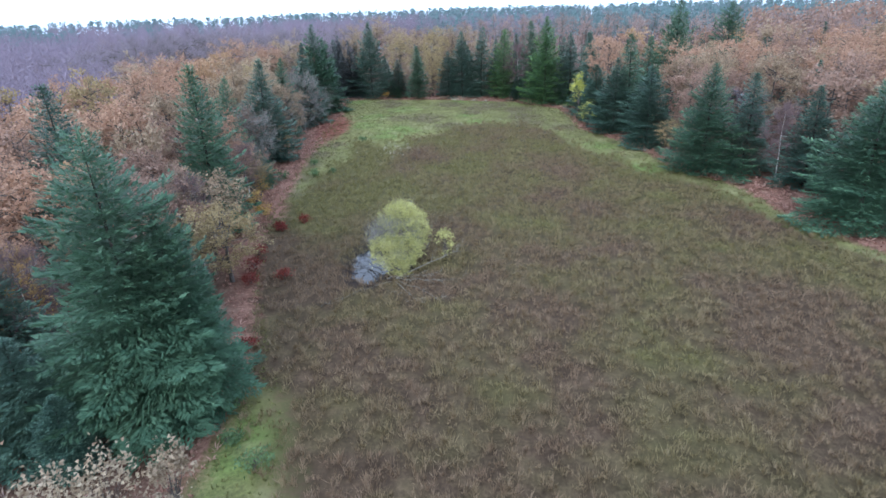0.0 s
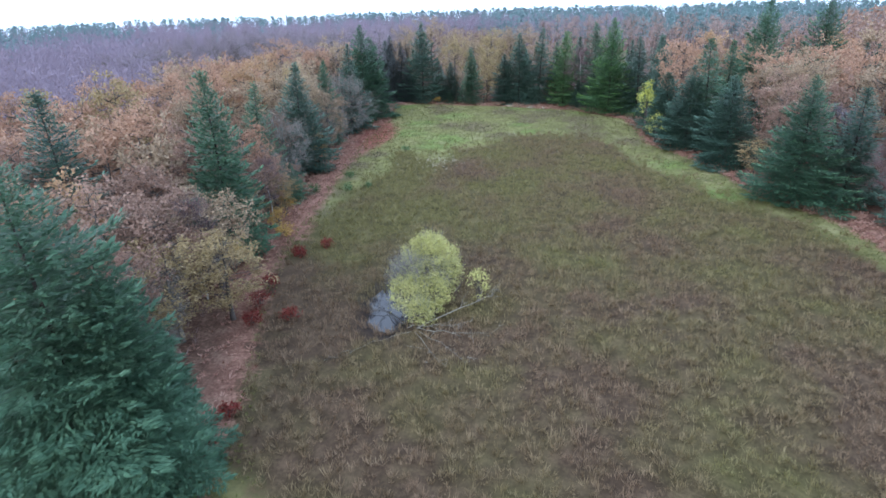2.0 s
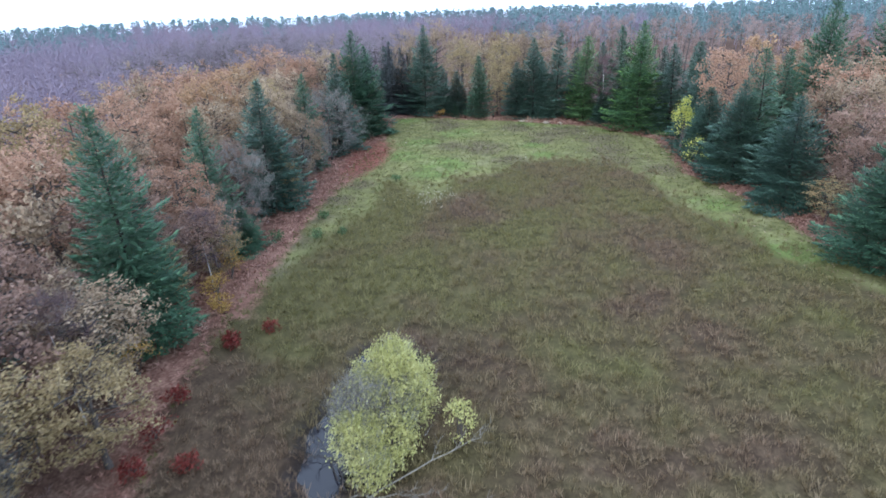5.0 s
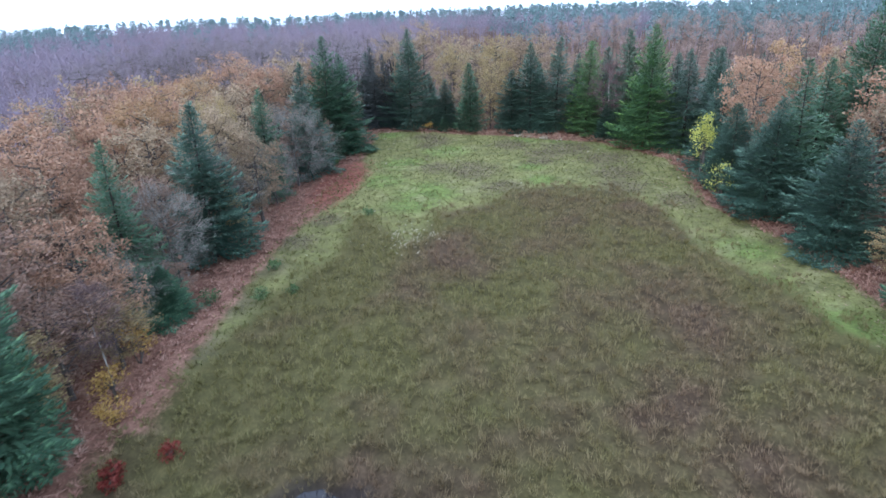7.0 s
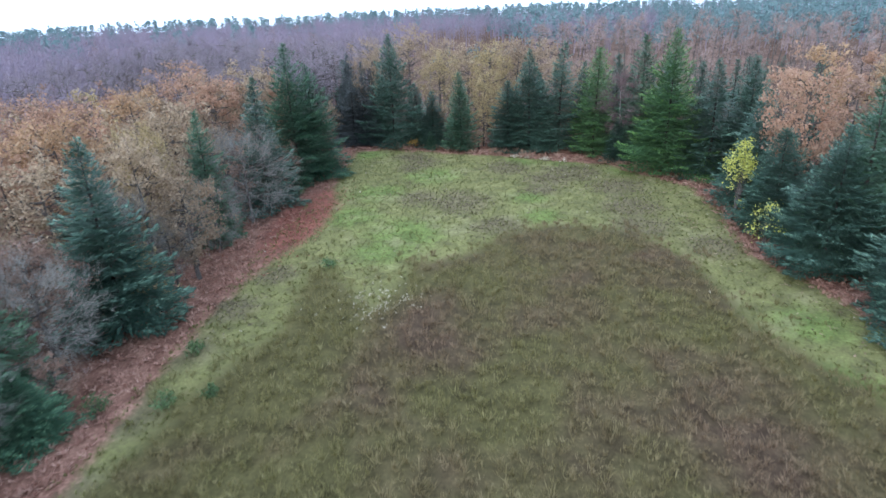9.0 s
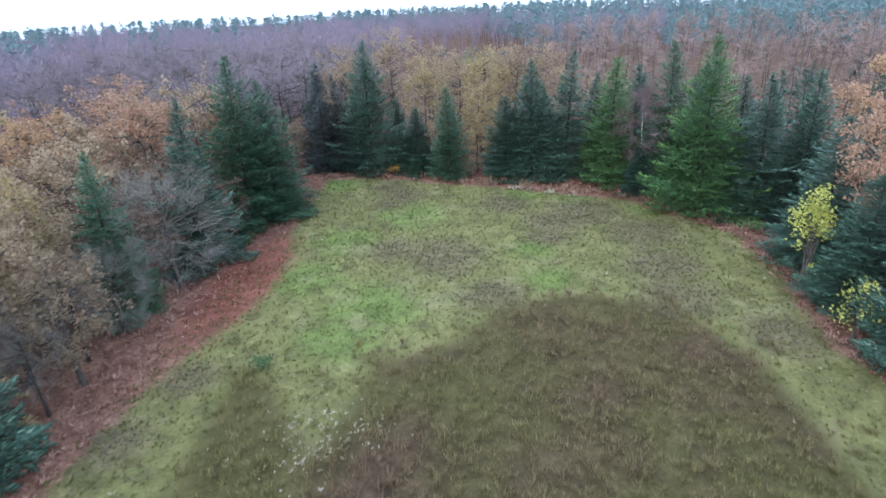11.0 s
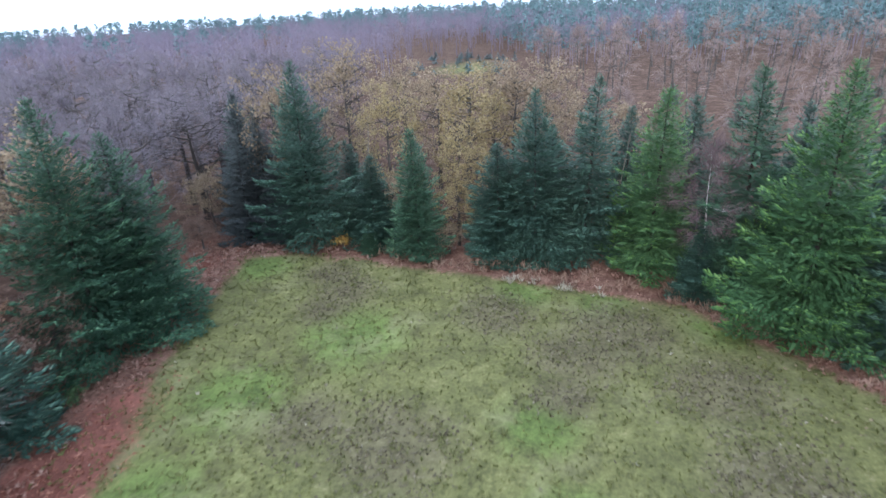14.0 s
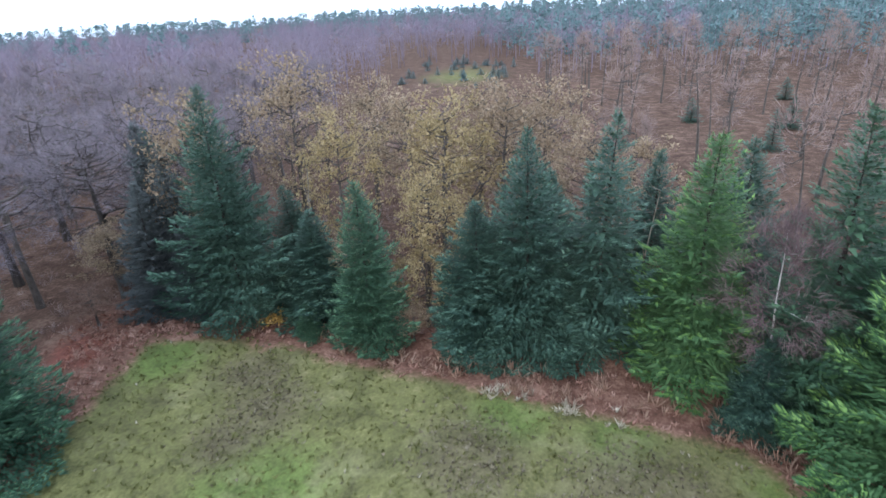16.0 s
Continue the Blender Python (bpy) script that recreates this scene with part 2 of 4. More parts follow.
    def edge(channel, soft=3.0):
        wob = math_node(nt, "ADD", channel, math_node(nt, "MULTIPLY", math_node(nt, "SUBTRACT", mid.outputs["Fac"], 0.5), 0.9))
        wob = math_node(nt, "ADD", wob, math_node(nt, "MULTIPLY", math_node(nt, "SUBTRACT", fine.outputs["Fac"], 0.5), 0.5))
        return math_node(nt, "ADD", math_node(nt, "MULTIPLY", math_node(nt, "SUBTRACT", wob, 0.5), soft), 0.5, True)

    c = mix_col(nt, edge(sep.outputs[0]), meadow, reed)
    c = mix_col(nt, edge(sep.outputs[1]), c, litter)
    c = mix_col(nt, edge(sep.outputs[2]), c, red)
    peat = math_node(nt, "MULTIPLY", blotch(spot.outputs["Alpha"], 0.3), 0.85)
    c = mix_col(nt, peat, c, col([(0.36, srgb(34, 29, 31)), (0.64, srgb(66, 56, 54))], mixn))
    nt.links.new(c, bsdf.inputs["Base Color"])
    bump = nt.nodes.new("ShaderNodeBump")
    bump.inputs["Strength"].default_value, bump.inputs["Distance"].default_value = 0.8, 0.15
    nt.links.new(mixn, bump.inputs["Height"])
    nt.links.new(bump.outputs[0], bsdf.inputs["Normal"])
    bsdf.inputs["Roughness"].default_value = 0.95
    bsdf.inputs["Specular IOR Level"].default_value = 0.1
    return m


def water_mat():
    m, nt, bsdf, out = start_mat("dark_bog_water")
    geo = nt.nodes.new("ShaderNodeNewGeometry")
    n = noise_tex(nt, 2.0, 3, 0.5, geo.outputs["Position"])
    bump = nt.nodes.new("ShaderNodeBump")
    bump.inputs["Strength"].default_value, bump.inputs["Distance"].default_value = 0.05, 0.02
    nt.links.new(n.outputs["Fac"], bump.inputs["Height"])
    nt.links.new(bump.outputs[0], bsdf.inputs["Normal"])
    bsdf.inputs["Base Color"].default_value = (0.012, 0.011, 0.018, 1)
    bsdf.inputs["Roughness"].default_value = 0.04
    bsdf.inputs["IOR"].default_value = 1.5
    return m


GROUND, WATER = ground_mat(), water_mat()


# ---- mesh tools ----
def mesh_of(name, verts, tris, material):
    me = bpy.data.meshes.new(name)
    v, f = np.asarray(verts, dtype=np.float32).reshape(-1, 3), np.asarray(tris, dtype=np.int32).reshape(-1, 3)
    me.vertices.add(len(v))
    me.vertices.foreach_set("co", v.ravel())
    me.loops.add(f.size)
    me.loops.foreach_set("vertex_index", f.ravel())
    me.polygons.add(len(f))
    me.polygons.foreach_set("loop_start", np.arange(0, f.size, 3, dtype=np.int32))
    me.update(calc_edges=True)
    me.materials.append(material)
    return me


def part(name, geom, material, parent, label=""):
    ob = new(name, mesh_of(name, *geom, material))
    ob.parent = parent
    return tagged(ob, label)


def join(geoms):
    vs, fs, n = [], [], 0
    for v, f in geoms:
        v, f = np.asarray(v, dtype=float).reshape(-1, 3), np.asarray(f, dtype=int).reshape(-1, 3)
        vs.append(v)
        fs.append(f + n)
        n += len(v)
    return np.concatenate(vs), np.concatenate(fs)


def unit(a):
    a = np.asarray(a, dtype=float)
    return a / np.maximum(np.linalg.norm(a, axis=-1, keepdims=True), 1e-9)


def kites(p, d, s, length, width, sag=0.0):
    """Slender leaf-shaped pieces: foot p, way d, sideways s."""
    p, d, s = (np.asarray(a, dtype=float).reshape(-1, 3) for a in (p, d, s))
    n = len(p)
    length, width = np.broadcast_to(length, n)[:, None], np.broadcast_to(width, n)[:, None]
    drop = np.array([0, 0, -1.0]) * sag * length
    mid = p + d * length * 0.45
    v = np.stack([p, mid + s * width / 2, p + d * length + drop, mid - s * width / 2], 1).reshape(-1, 3)
    b = np.arange(n)[:, None] * 4
    f = np.concatenate([b + [0, 1, 2], b + [0, 2, 3]], 1).reshape(-1, 3)
    return v, f


def slivers(p, d, s, length, width):
    """Single thin triangles: foot p, way d."""
    p, d, s = (np.asarray(a, dtype=float).reshape(-1, 3) for a in (p, d, s))
    n = len(p)
    length, width = np.broadcast_to(length, n)[:, None], np.broadcast_to(width, n)[:, None]
    v = np.stack([p - s * width / 2, p + s * width / 2, p + d * length], 1).reshape(-1, 3)
    return v, np.arange(3 * n).reshape(-1, 3)


def tube(pts, radii, sides=5):
    pts = np.asarray(pts, dtype=float)
    vs, fs = [], []
    for i, p in enumerate(pts):
        d = unit(pts[min(i + 1, len(pts) - 1)] - pts[max(i - 1, 0)])
        a = unit(np.cross(d, [0.31, 0.95, 0.07] if abs(d[2]) > 0.8 else [0, 0, 1.0]))
        b = np.cross(d, a)
        for k in range(sides):
            w = 2 * math.pi * k / sides
            vs.append(p + radii[i] * (math.cos(w) * a + math.sin(w) * b))
    for i in range(len(pts) - 1):
        for k in range(sides):
            q, r = i * sides + k, i * sides + (k + 1) % sides
            fs += [(q, r, q + sides), (r, r + sides, q + sides)]
    return np.array(vs), np.array(fs)


def rand_dirs(rng, n, up=0.0):
    d = unit(rng.normal(size=(n, 3)))
    d[:, 2] += up
    return unit(d)


# ---- the land ----
CLEARING = np.array([(-11.5, -40), (-12, 12), (-12.2, 19), (-11.9, 26), (-13.5, 35), (-16.6, 46), (-17.8, 55), (-18.3, 65), (-19, 78), (-19.2, 92),
                     (-18.7, 107), (-19.3, 118), (-19.8, 124.8), (-13, 125.2), (-6, 122.6), (0, 121), (5, 119.6), (10, 118.5), (15, 116.6), (18, 112.6),
                     (22.6, 108), (23.2, 100), (22.6, 91), (25.5, 85), (27.3, 78), (28.6, 68), (32.6, 61), (33.4, 48), (36, 41), (39, 20), (40, -40)])
MOOR = np.array([(-7, -40), (-7.2, 12), (-7.6, 19), (-9.3, 26), (-11.5, 31), (-14.5, 40), (-16.4, 50), (-16.6, 57), (-14.8, 70), (-12, 77.6), (-12.9, 87),
                 (-9.5, 84), (-6.4, 79.6), (-4.4, 87.4), (0, 90.2), (2.7, 94), (7.3, 96.4), (13.9, 95.2), (17.6, 89), (19, 79), (22.5, 73), (24, 67),
                 (29.5, 60), (31.2, 48), (34.5, 39), (37, 20), (38, -40)])


def inside(poly, x, y):
    """Signed distance to the outline, positive inside."""
    x, y = np.asarray(x, dtype=float), np.asarray(y, dtype=float)
    best, hit = np.full(x.shape, 1e9), np.zeros(x.shape, dtype=bool)
    for (ax, ay), (bx, by) in zip(poly, np.roll(poly, -1, 0)):
        t = np.clip(((x - ax) * (bx - ax) + (y - ay) * (by - ay)) / ((bx - ax) ** 2 + (by - ay) ** 2), 0, 1)
        best = np.minimum(best, np.hypot(x - ax - t * (bx - ax), y - ay - t * (by - ay)))
        if ay != by:
            hit ^= ((ay > y) != (by > y)) & (x < (bx - ax) * (y - ay) / (by - ay) + ax)
    return np.where(hit, best, -best)


POOLS = ((-5.75, 43.3, 2.05, 3.25), (-4.9, 50.3, 2.1, 1.9))


def rim_wave(a):
    return 1 + 0.10 * np.sin(3 * a + 1) + 0.07 * np.sin(7 * a) + 0.04 * np.sin(13 * a + 2)


def pond_r(x, y):
    """Below 1 in the pools."""
    best = np.full(np.shape(x), 9.0)
    for cx, cy, rx, ry in POOLS:
        u, v = (x - cx) / rx, (y - cy) / ry
        best = np.minimum(best, np.hypot(u, v) / rim_wave(np.arctan2(v, u)))
    return best


def land(x, y):
    x, y = np.asarray(x, dtype=float), np.asarray(y, dtype=float)
    z = 6.4e-5 * np.clip(y, 0, 140) ** 2 + 1 - np.exp(-np.clip(y - 140, 0, None) * 0.0179)
    z = z + 0.10 * np.sin(x * 0.31 + 1.3 * np.sin(y * 0.17)) * np.sin(y * 0.27 + 0.8) + 0.05 * np.sin(x * 0.9 + y * 0.6) * np.sin(y * 1.1 - x * 0.4)
    far = np.hypot(x, y - 60)
    z = z - 0.032 * (np.sqrt(np.clip(far - 420, 0, None) ** 2 + 80 ** 2) - 80)
    return z - 0.8 * np.clip(1.3 - pond_r(x, y), 0, 0.6)


def spread(a, b, step, reach):
    inner = np.arange(a, b + step / 2, step)
    grow, d, out = step, 0.0, []
    while d < reach:
        grow *= 1.16
        d += grow
        out.append(d)
    out = np.array(out)
    return np.concatenate([(a - out)[::-1], inner, b + out])


# bare dark patches and lush green ones: x, y, radius
MUDDY = ((-6.9, 104.2, 2.4), (-2.2, 102.9, 3.4), (10.3, 113.2, 3.6), (2.6, 115.3, 2.8), (-8.7, 118.1, 2.6), (6.4, 107.1, 2.0), (7.4, 110.8, 3.0), (2.0, 96.4, 2.6), (15.1, 96.6, 3.0),
         (-10.5, 120.9, 2.2), (-9.6, 115.5, 2.0), (15.0, 101.5, 3.2), (20.0, 92.0, 2.6), (14.6, 108.0, 3.2),
         (-16.6, 57.0, 2.4), (-17.2, 62.5, 2.4), (-17.6, 68.5, 2.4), (-17.6, 74.5, 2.4), (-17.0, 80.0, 2.2), (-15.6, 85.6, 1.8), (-13.4, 41.0, 2.2))
LUSH = ((-6.7, 94.5, 3.6), (-12.6, 98.3, 2.8), (6.2, 98.9, 2.0), (-6.6, 112.1, 3.2), (-11.6, 106.1, 3.0), (-16.6, 122.0, 2.4), (4.9, 104.6, 2.0), (16.5, 114.0, 2.2), (4.3, 118.0, 2.0),
        (21.0, 73.7, 2.2), (-8.0, 90.4, 2.8), (24.3, 67.6, 3.0), (9.5, 116.6, 1.8), (-10.4, 22.5, 2.4), (-11.0, 17.0, 2.6), (22.5, 80.0, 2.4))


def blots_at(spots, x, y):
    total = np.zeros(np.shape(x))
    for cx, cy, r in spots:
        total = np.maximum(total, np.exp(-((x - cx) ** 2 + (y - cy) ** 2) / (1.1 * r * r)))
    return total


def build_ground():
    xs, ys = spread(-34, 42, 0.75, 4300), spread(4, 135, 0.75, 4300)
    gx, gy = np.meshgrid(xs, ys)
    v = np.stack([gx, gy, land(gx, gy)], -1).reshape(-1, 3)
    nx, ny = len(xs), len(ys)
    q = (np.arange(ny - 1)[:, None] * nx + np.arange(nx - 1)[None]).ravel()
    f = np.stack([np.stack([q, q + 1, q + nx + 1], 1), np.stack([q, q + nx + 1, q + nx], 1)], 1).reshape(-1, 3)
    me = mesh_of("ground", v, f, GROUND)
    me.polygons.foreach_set("use_smooth", np.ones(len(f), dtype=bool))
    layer = me.color_attributes.new("zone", "FLOAT_COLOR", "POINT")
    blots = me.color_attributes.new("patch", "FLOAT_COLOR", "POINT")
    x, y = v[:, 0], v[:, 1]
    # third channel: wood floor off the edge, coloured darker for tree shade
    blots.data.foreach_set("color", np.stack([blots_at(MUDDY, x, y), blots_at(LUSH, x, y), np.clip((-inside(CLEARING, x, y) - 3.5 + 4.5 * np.clip((52 - y) / 10, 0, 1)) / 4, 0, 1), np.clip((1.75 - pond_r(x, y)) / 0.7, 0, 1)], 1).astype(np.float32).ravel())
    moor = np.clip(inside(MOOR, x, y) / np.where((x < 0) & (y < 60), 6.5, 3.8) + 0.5, 0, 1)
    moor = np.clip(moor + 0.8 * (x < 0) * np.clip((y - 26) / 5, 0, 1) * np.clip((60 - y) / 6, 0, 1) * (inside(MOOR, x, y) > -6), 0, 1)
    litter = np.clip(-inside(CLEARING, x, y) / np.where((x < 0) & (y < 60), 3.6, 2.4) + np.where(x < -10, np.where(y < 55, 0.6, 0.95) + 1.1 * np.exp(-((y - 96) / 8) ** 2), 0.62), 0, 1)
    litter = litter * (1 - 0.75 * np.exp(-(((x + 9) / 13) ** 2 + ((y - 238) / 20) ** 2)))
    red = 1.15 * np.exp(-(((x + 17.8) / 2.8) ** 2 + ((y - 98) / 9) ** 2)) + np.exp(-(((x + 22.6) / 2.2) ** 2 + ((y - 122.5) / 2.5) ** 2))
    layer.data.foreach_set("color", np.stack([moor, litter, np.clip(red, 0, 1), np.ones_like(x)], 1).astype(np.float32).ravel())
    ob = new("ground", me)
    return tagged(ob, "brown moor grass clearing with green meadow and leaf litter", "ground", kind="structure")


build_ground()


def build_pools():
    a = np.linspace(0, 2 * math.pi, 72, endpoint=False)
    for i, (cx, cy, rx, ry) in enumerate(POOLS):
        w, z = 1.12 * rim_wave(a), -0.10 - 0.004 * i
        rim = np.stack([cx + rx * w * np.cos(a), cy + ry * w * np.sin(a), np.full(72, z)], 1)
        v = np.concatenate([rim, [[cx, cy, z]]])
        f = [(k, (k + 1) % 72, 72) for k in range(72)]
        tagged(new("water", mesh_of("water", v, f, WATER)), "still bog pool reflecting the pale sky", "pond", kind="structure")


build_pools()


# ---- trees ----
def spruce_geom(seed, h, r, gap=0.5, fine=1.0, droop=0.34, thin=0.0, wide=1.0, taper=0.72):
    """A conifer: trunk, and boughs in tiers, each a flat spray of shoots whose tips turn up, over dark inner growth."""
    rng = np.random.default_rng(seed)
    lean = rng.normal(size=2) * 0.012 * h
    zs = np.linspace(0, h * 0.985, 9)
    trunk = tube(np.stack([lean[0] * (zs / h) ** 2, lean[1] * (zs / h) ** 2, zs], 1), 0.014 * h * (1 - zs / h) ** 1.25 + 0.01, 6)
    geoms, tips, z, sway = [], [], 0.03 * h, rng.uniform(0, 6.28, 4)
    while z < h * 0.975:
        u = z / h
        prof = (1 - u) ** taper * min(1.0, 0.72 + 2.4 * u)
        n = int(rng.integers(7, 10)) if u < 0.8 else 7
        az0, tier = rng.uniform(0, 6.28), rng.uniform(0.86, 1.1)
        for k in range(n):
            if rng.random() < thin:
                continue
            az = az0 + 6.283 * k / n + rng.normal() * 0.22
            lump = 1 + 0.13 * math.sin(2 * az + sway[0] + 5 * u) + 0.10 * math.sin(3 * az + sway[1] - 9 * u)
            ln = max(0.1, r * prof * lump * tier * rng.uniform(0.78, 1.12))
            foot = np.array([lean[0] * u * u, lean[1] * u * u, z + rng.normal() * gap * 0.22])
            rise = 0.75 * u ** 1.3 + 0.12 + rng.normal() * 0.07
            drop = droop * (1.15 - 0.75 * u)
            out, side, up = np.array([math.cos(az), math.sin(az), 0]), np.array([-math.sin(az), math.cos(az), 0]), np.array([0, 0, 1.0])
            half = ln * rng.uniform(0.32, 0.42) + 0.06
            m = max(16, int(60 * fine * ln * half * 0.9 + 9))
            q = rng.uniform(0.04, 1.0, m) ** 0.75
            t = rng.uniform(-1, 1, m)
            t = np.sign(t) * np.abs(t) ** 0.8
            spread_w = half * np.minimum(1, 2.6 * q) * (1.06 - q) ** 0.55
            # side shoots reach forward, and sag away from the middle rib
            a = np.clip(q + 0.10 * np.abs(t), 0, 1.08)
            zz = ln * (rise * a - drop * a ** 2 + 0.16 * a ** 5) - 0.22 * spread_w * t * t + rng.normal(size=m) * 0.045
            p = foot + out * (ln * a)[:, None] + side * (spread_w * t)[:, None] + up * zz[:, None]
            p[:, 2] = np.maximum(p[:, 2], 0.25 + 0.15 * rng.random(m))
            slope = rise - 2 * drop * a + 0.8 * a ** 4
            d = unit(out * (0.55 + 0.5 * rng.random((m, 1))) + side * (np.sign(t) * (0.25 + 0.6 * np.abs(t)))[:, None] + up * (0.5 * slope + 0.08)[:, None] + rng.normal(size=(m, 3)) * 0.22)
            w = unit(np.cross(d, up) + rng.normal(size=(m, 3)) * 0.28)
            size = rng.uniform(0.2, 0.42, m) * (0.45 + 0.27 * min(ln, 2.2))
            geoms.append(slivers(p, d, w, size, size * 0.34 * wide))
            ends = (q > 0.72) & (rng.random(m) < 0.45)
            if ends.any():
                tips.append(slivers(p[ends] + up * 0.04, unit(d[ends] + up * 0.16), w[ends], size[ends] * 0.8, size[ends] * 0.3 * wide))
            geoms.append(slivers(foot + [out * ln * 0.55 + up * ln * (rise * 0.55 - drop * 0.3)], [unit(out + up * (rise - drop))], [side], 0.55 * ln, 0.09 * wide))
        z += gap * (0.8 + 0.4 * rng.random()) * (1.12 - 0.62 * u)
    n = int(1300 * fine * (r / 3.3))
    u, a = rng.uniform(0.03, 0.95, n) ** 1.1, rng.uniform(0, 6.283, n)
    q = r * (1 - u) ** taper * np.minimum(1, 0.72 + 2.4 * u) * rng.uniform(0.0, 0.62, n)
    out = np.stack([np.cos(a), np.sin(a), -0.15 + 0.3 * u], 1)
    side = np.stack([-np.sin(a), np.cos(a), np.zeros(n)], 1) + rng.normal(size=(n, 3)) * 0.3
    inner = np.stack([q * np.cos(a), q * np.sin(a), u * h], 1)
    geoms.append(slivers(inner, unit(out + rng.normal(size=(n, 3)) * 0.25), unit(side), rng.uniform(0.5, 0.9, n) * np.minimum(1, 1.9 * (1 - u)), 0.24 * wide))
    top = np.array([[lean[0], lean[1], h * 0.93]])
    geoms.append(kites(np.repeat(top, 3, 0), np.repeat([[0, 0, 1.0]], 3, 0), unit(rng.normal(size=(3, 3)) * [1, 1, 0]), h * 0.075, 0.09))
    return trunk, join(geoms), join(tips)


def grow(seed, h, r, bole=0.3, n1=7, n2=30, n3=120, lean=0.0, sides=4, girth=1.0):
    """A broadleaf skeleton: trunk, limbs with their twigs, and the twig ends in an uneven crown."""
    rng = np.random.default_rng(seed)
    off = rng.normal(size=2) * lean
    mid, half = h * (1 + bole) / 2, h * (1 - bole) / 2
    waves = rng.uniform(0, 6.28, 6)

    def shell(d, f):
        a = np.arctan2(d[:, 1], d[:, 0])
        lump = 1 + 0.17 * np.sin(2 * a + waves[0] + 3 * d[:, 2]) + 0.14 * np.sin(3 * a + waves[1] - 4 * d[:, 2]) + 0.1 * np.sin(5 * a + waves[2])
        return d * np.array([r, r, half]) * (f * lump)[:, None] + [off[0], off[1], mid]

    zs = np.array([0, 0.1, 0.35, 0.6, 0.8, 0.93]) * h
    spine = np.stack([off[0] * (zs / h) ** 1.5, off[1] * (zs / h) ** 1.5, zs], 1) + rng.normal(size=(6, 3)) * [0.012 * h, 0.012 * h, 0] * (zs / h)[:, None]
    trunk = [tube(spine, 0.019 * h * girth * np.array([1.25, 0.95, 0.75, 0.45, 0.22, 0.06]), 6)]
    limbs = [[] for _ in range(n1)]

    def arm(a, b, ra, rb, k):
        t = np.linspace(0, 1, k)[:, None]
        reach = np.linalg.norm(b - a)
        pts = a + (b - a) * t + rng.normal(size=(k, 3)) * 0.05 * reach * np.sin(math.pi * t)
        pts[:, 2] += (np.sin(math.pi * t) * -0.06 * reach)[:, 0]
        return pts, tube(pts, np.linspace(ra, rb, k), 3 if ra < 0.05 else sides)

    fine_z = np.linspace(bole * h, 0.85 * h, 20)
    stem = np.stack([np.interp(fine_z, zs, spine[:, i]) for i in range(3)], 1)
    level, owner = stem, np.full(20, -1)
    steps = ((n1, 0.5, 0.72, 0.009 * h, 0.004 * h), (n2, 0.55, 0.88, 0.0045 * h, 0.002 * h), (n3, 0.66, 1.04, 0.0022 * h, 0.0007 * h))
    for stage, (count, lo, hi, ra, rb) in enumerate(steps):
        ends = shell(rand_dirs(rng, count, 0.22), rng.uniform(lo, hi, count))
        got, whose = [], []
        for i, e in enumerate(ends):
            gapv = level - e
            cost = np.linalg.norm(gapv, axis=1) + 1.2 * np.clip(gapv[:, 2], 0, None) + 0.5 * np.abs(gapv[:, 2] + 0.5 * np.hypot(gapv[:, 0], gapv[:, 1]))
            j = int(np.argmin(cost))
            pts, g = arm(level[j], e, ra * girth, rb * girth, 4 if stage < 2 else 3)
            w = i if stage == 0 else int(owner[j])
            (limbs[w] if w >= 0 else trunk).append(g)
            got.append(pts[1:])
            whose += [w] * (len(pts) - 1)
        level, owner = np.concatenate(got), np.array(whose)
        if stage == 0:
            level, owner = np.concatenate([level, stem[10:]]), np.concatenate([owner, np.full(10, -1)])
    return join(trunk), [join(g) for g in limbs], level, rng, np.array([off[0], off[1], mid])


def leaves(rng, tips, count, size, loose=0.3):
    p = tips[rng.integers(0, len(tips), count)] + rng.normal(size=(count, 3)) * loose * [1, 1, 0.75]
    d = rand_dirs(rng, count, -0.15)
    s = unit(np.cross(d, rand_dirs(rng, count)))
    ln = size * rng.uniform(0.6, 1.5, count)
    return slivers(p, d, s, ln, ln * rng.uniform(0.7, 1.1, count))


def twigs(rng, tips, mid, count, length, width):
    p = tips[rng.integers(0, len(tips), count)]
    d = unit(unit(p - mid) * 0.8 + rng.normal(size=(count, 3)) * 0.55 + [0, 0, 0.35])
    s = unit(np.cross(d, rand_dirs(rng, count)))
    return slivers(p + rng.normal(size=(count, 3)) * 0.15, d, s, length * rng.uniform(0.5, 1.4, count), width)


def thing(name, label, category, group=""):
    ob = new(name)
    ob.empty_display_size = 0.3
    return tagged(ob, label, category, group)


def place(ob, x, y, sx=1.0, sz=1.0, turn=0.0, sink=0.05):
    return Matrix.LocRotScale((x, y, float(land(x, y)) - sink), Euler((0, 0, turn)), (sx, sx, sz))


def recolour(ob, part_name, material):
    for c in ob.children:
        if c.name.split(".")[0] == part_name:
            c.material_slots[0].link = "OBJECT"
            c.material_slots[0].material = material


PROTO = {}


def set_tree(key, maker, x, y, sx, sz, turn, label="", group=""):
    """The first tree of a shape is built, later ones are copies of it."""
    if key not in PROTO:
        PROTO[key] = maker()
        ob = PROTO[key]
        ob.matrix_basis = place(ob, x, y, sx, sz, turn)
        first = ob
    else:
        src = PROTO[key]
        keep = src.matrix_basis.copy()
        src.matrix_basis = Matrix()
        first = copy_thing(src, place(src, x, y, sx, sz, turn))
        src.matrix_basis = keep
    return tagged(first, label, "", group)


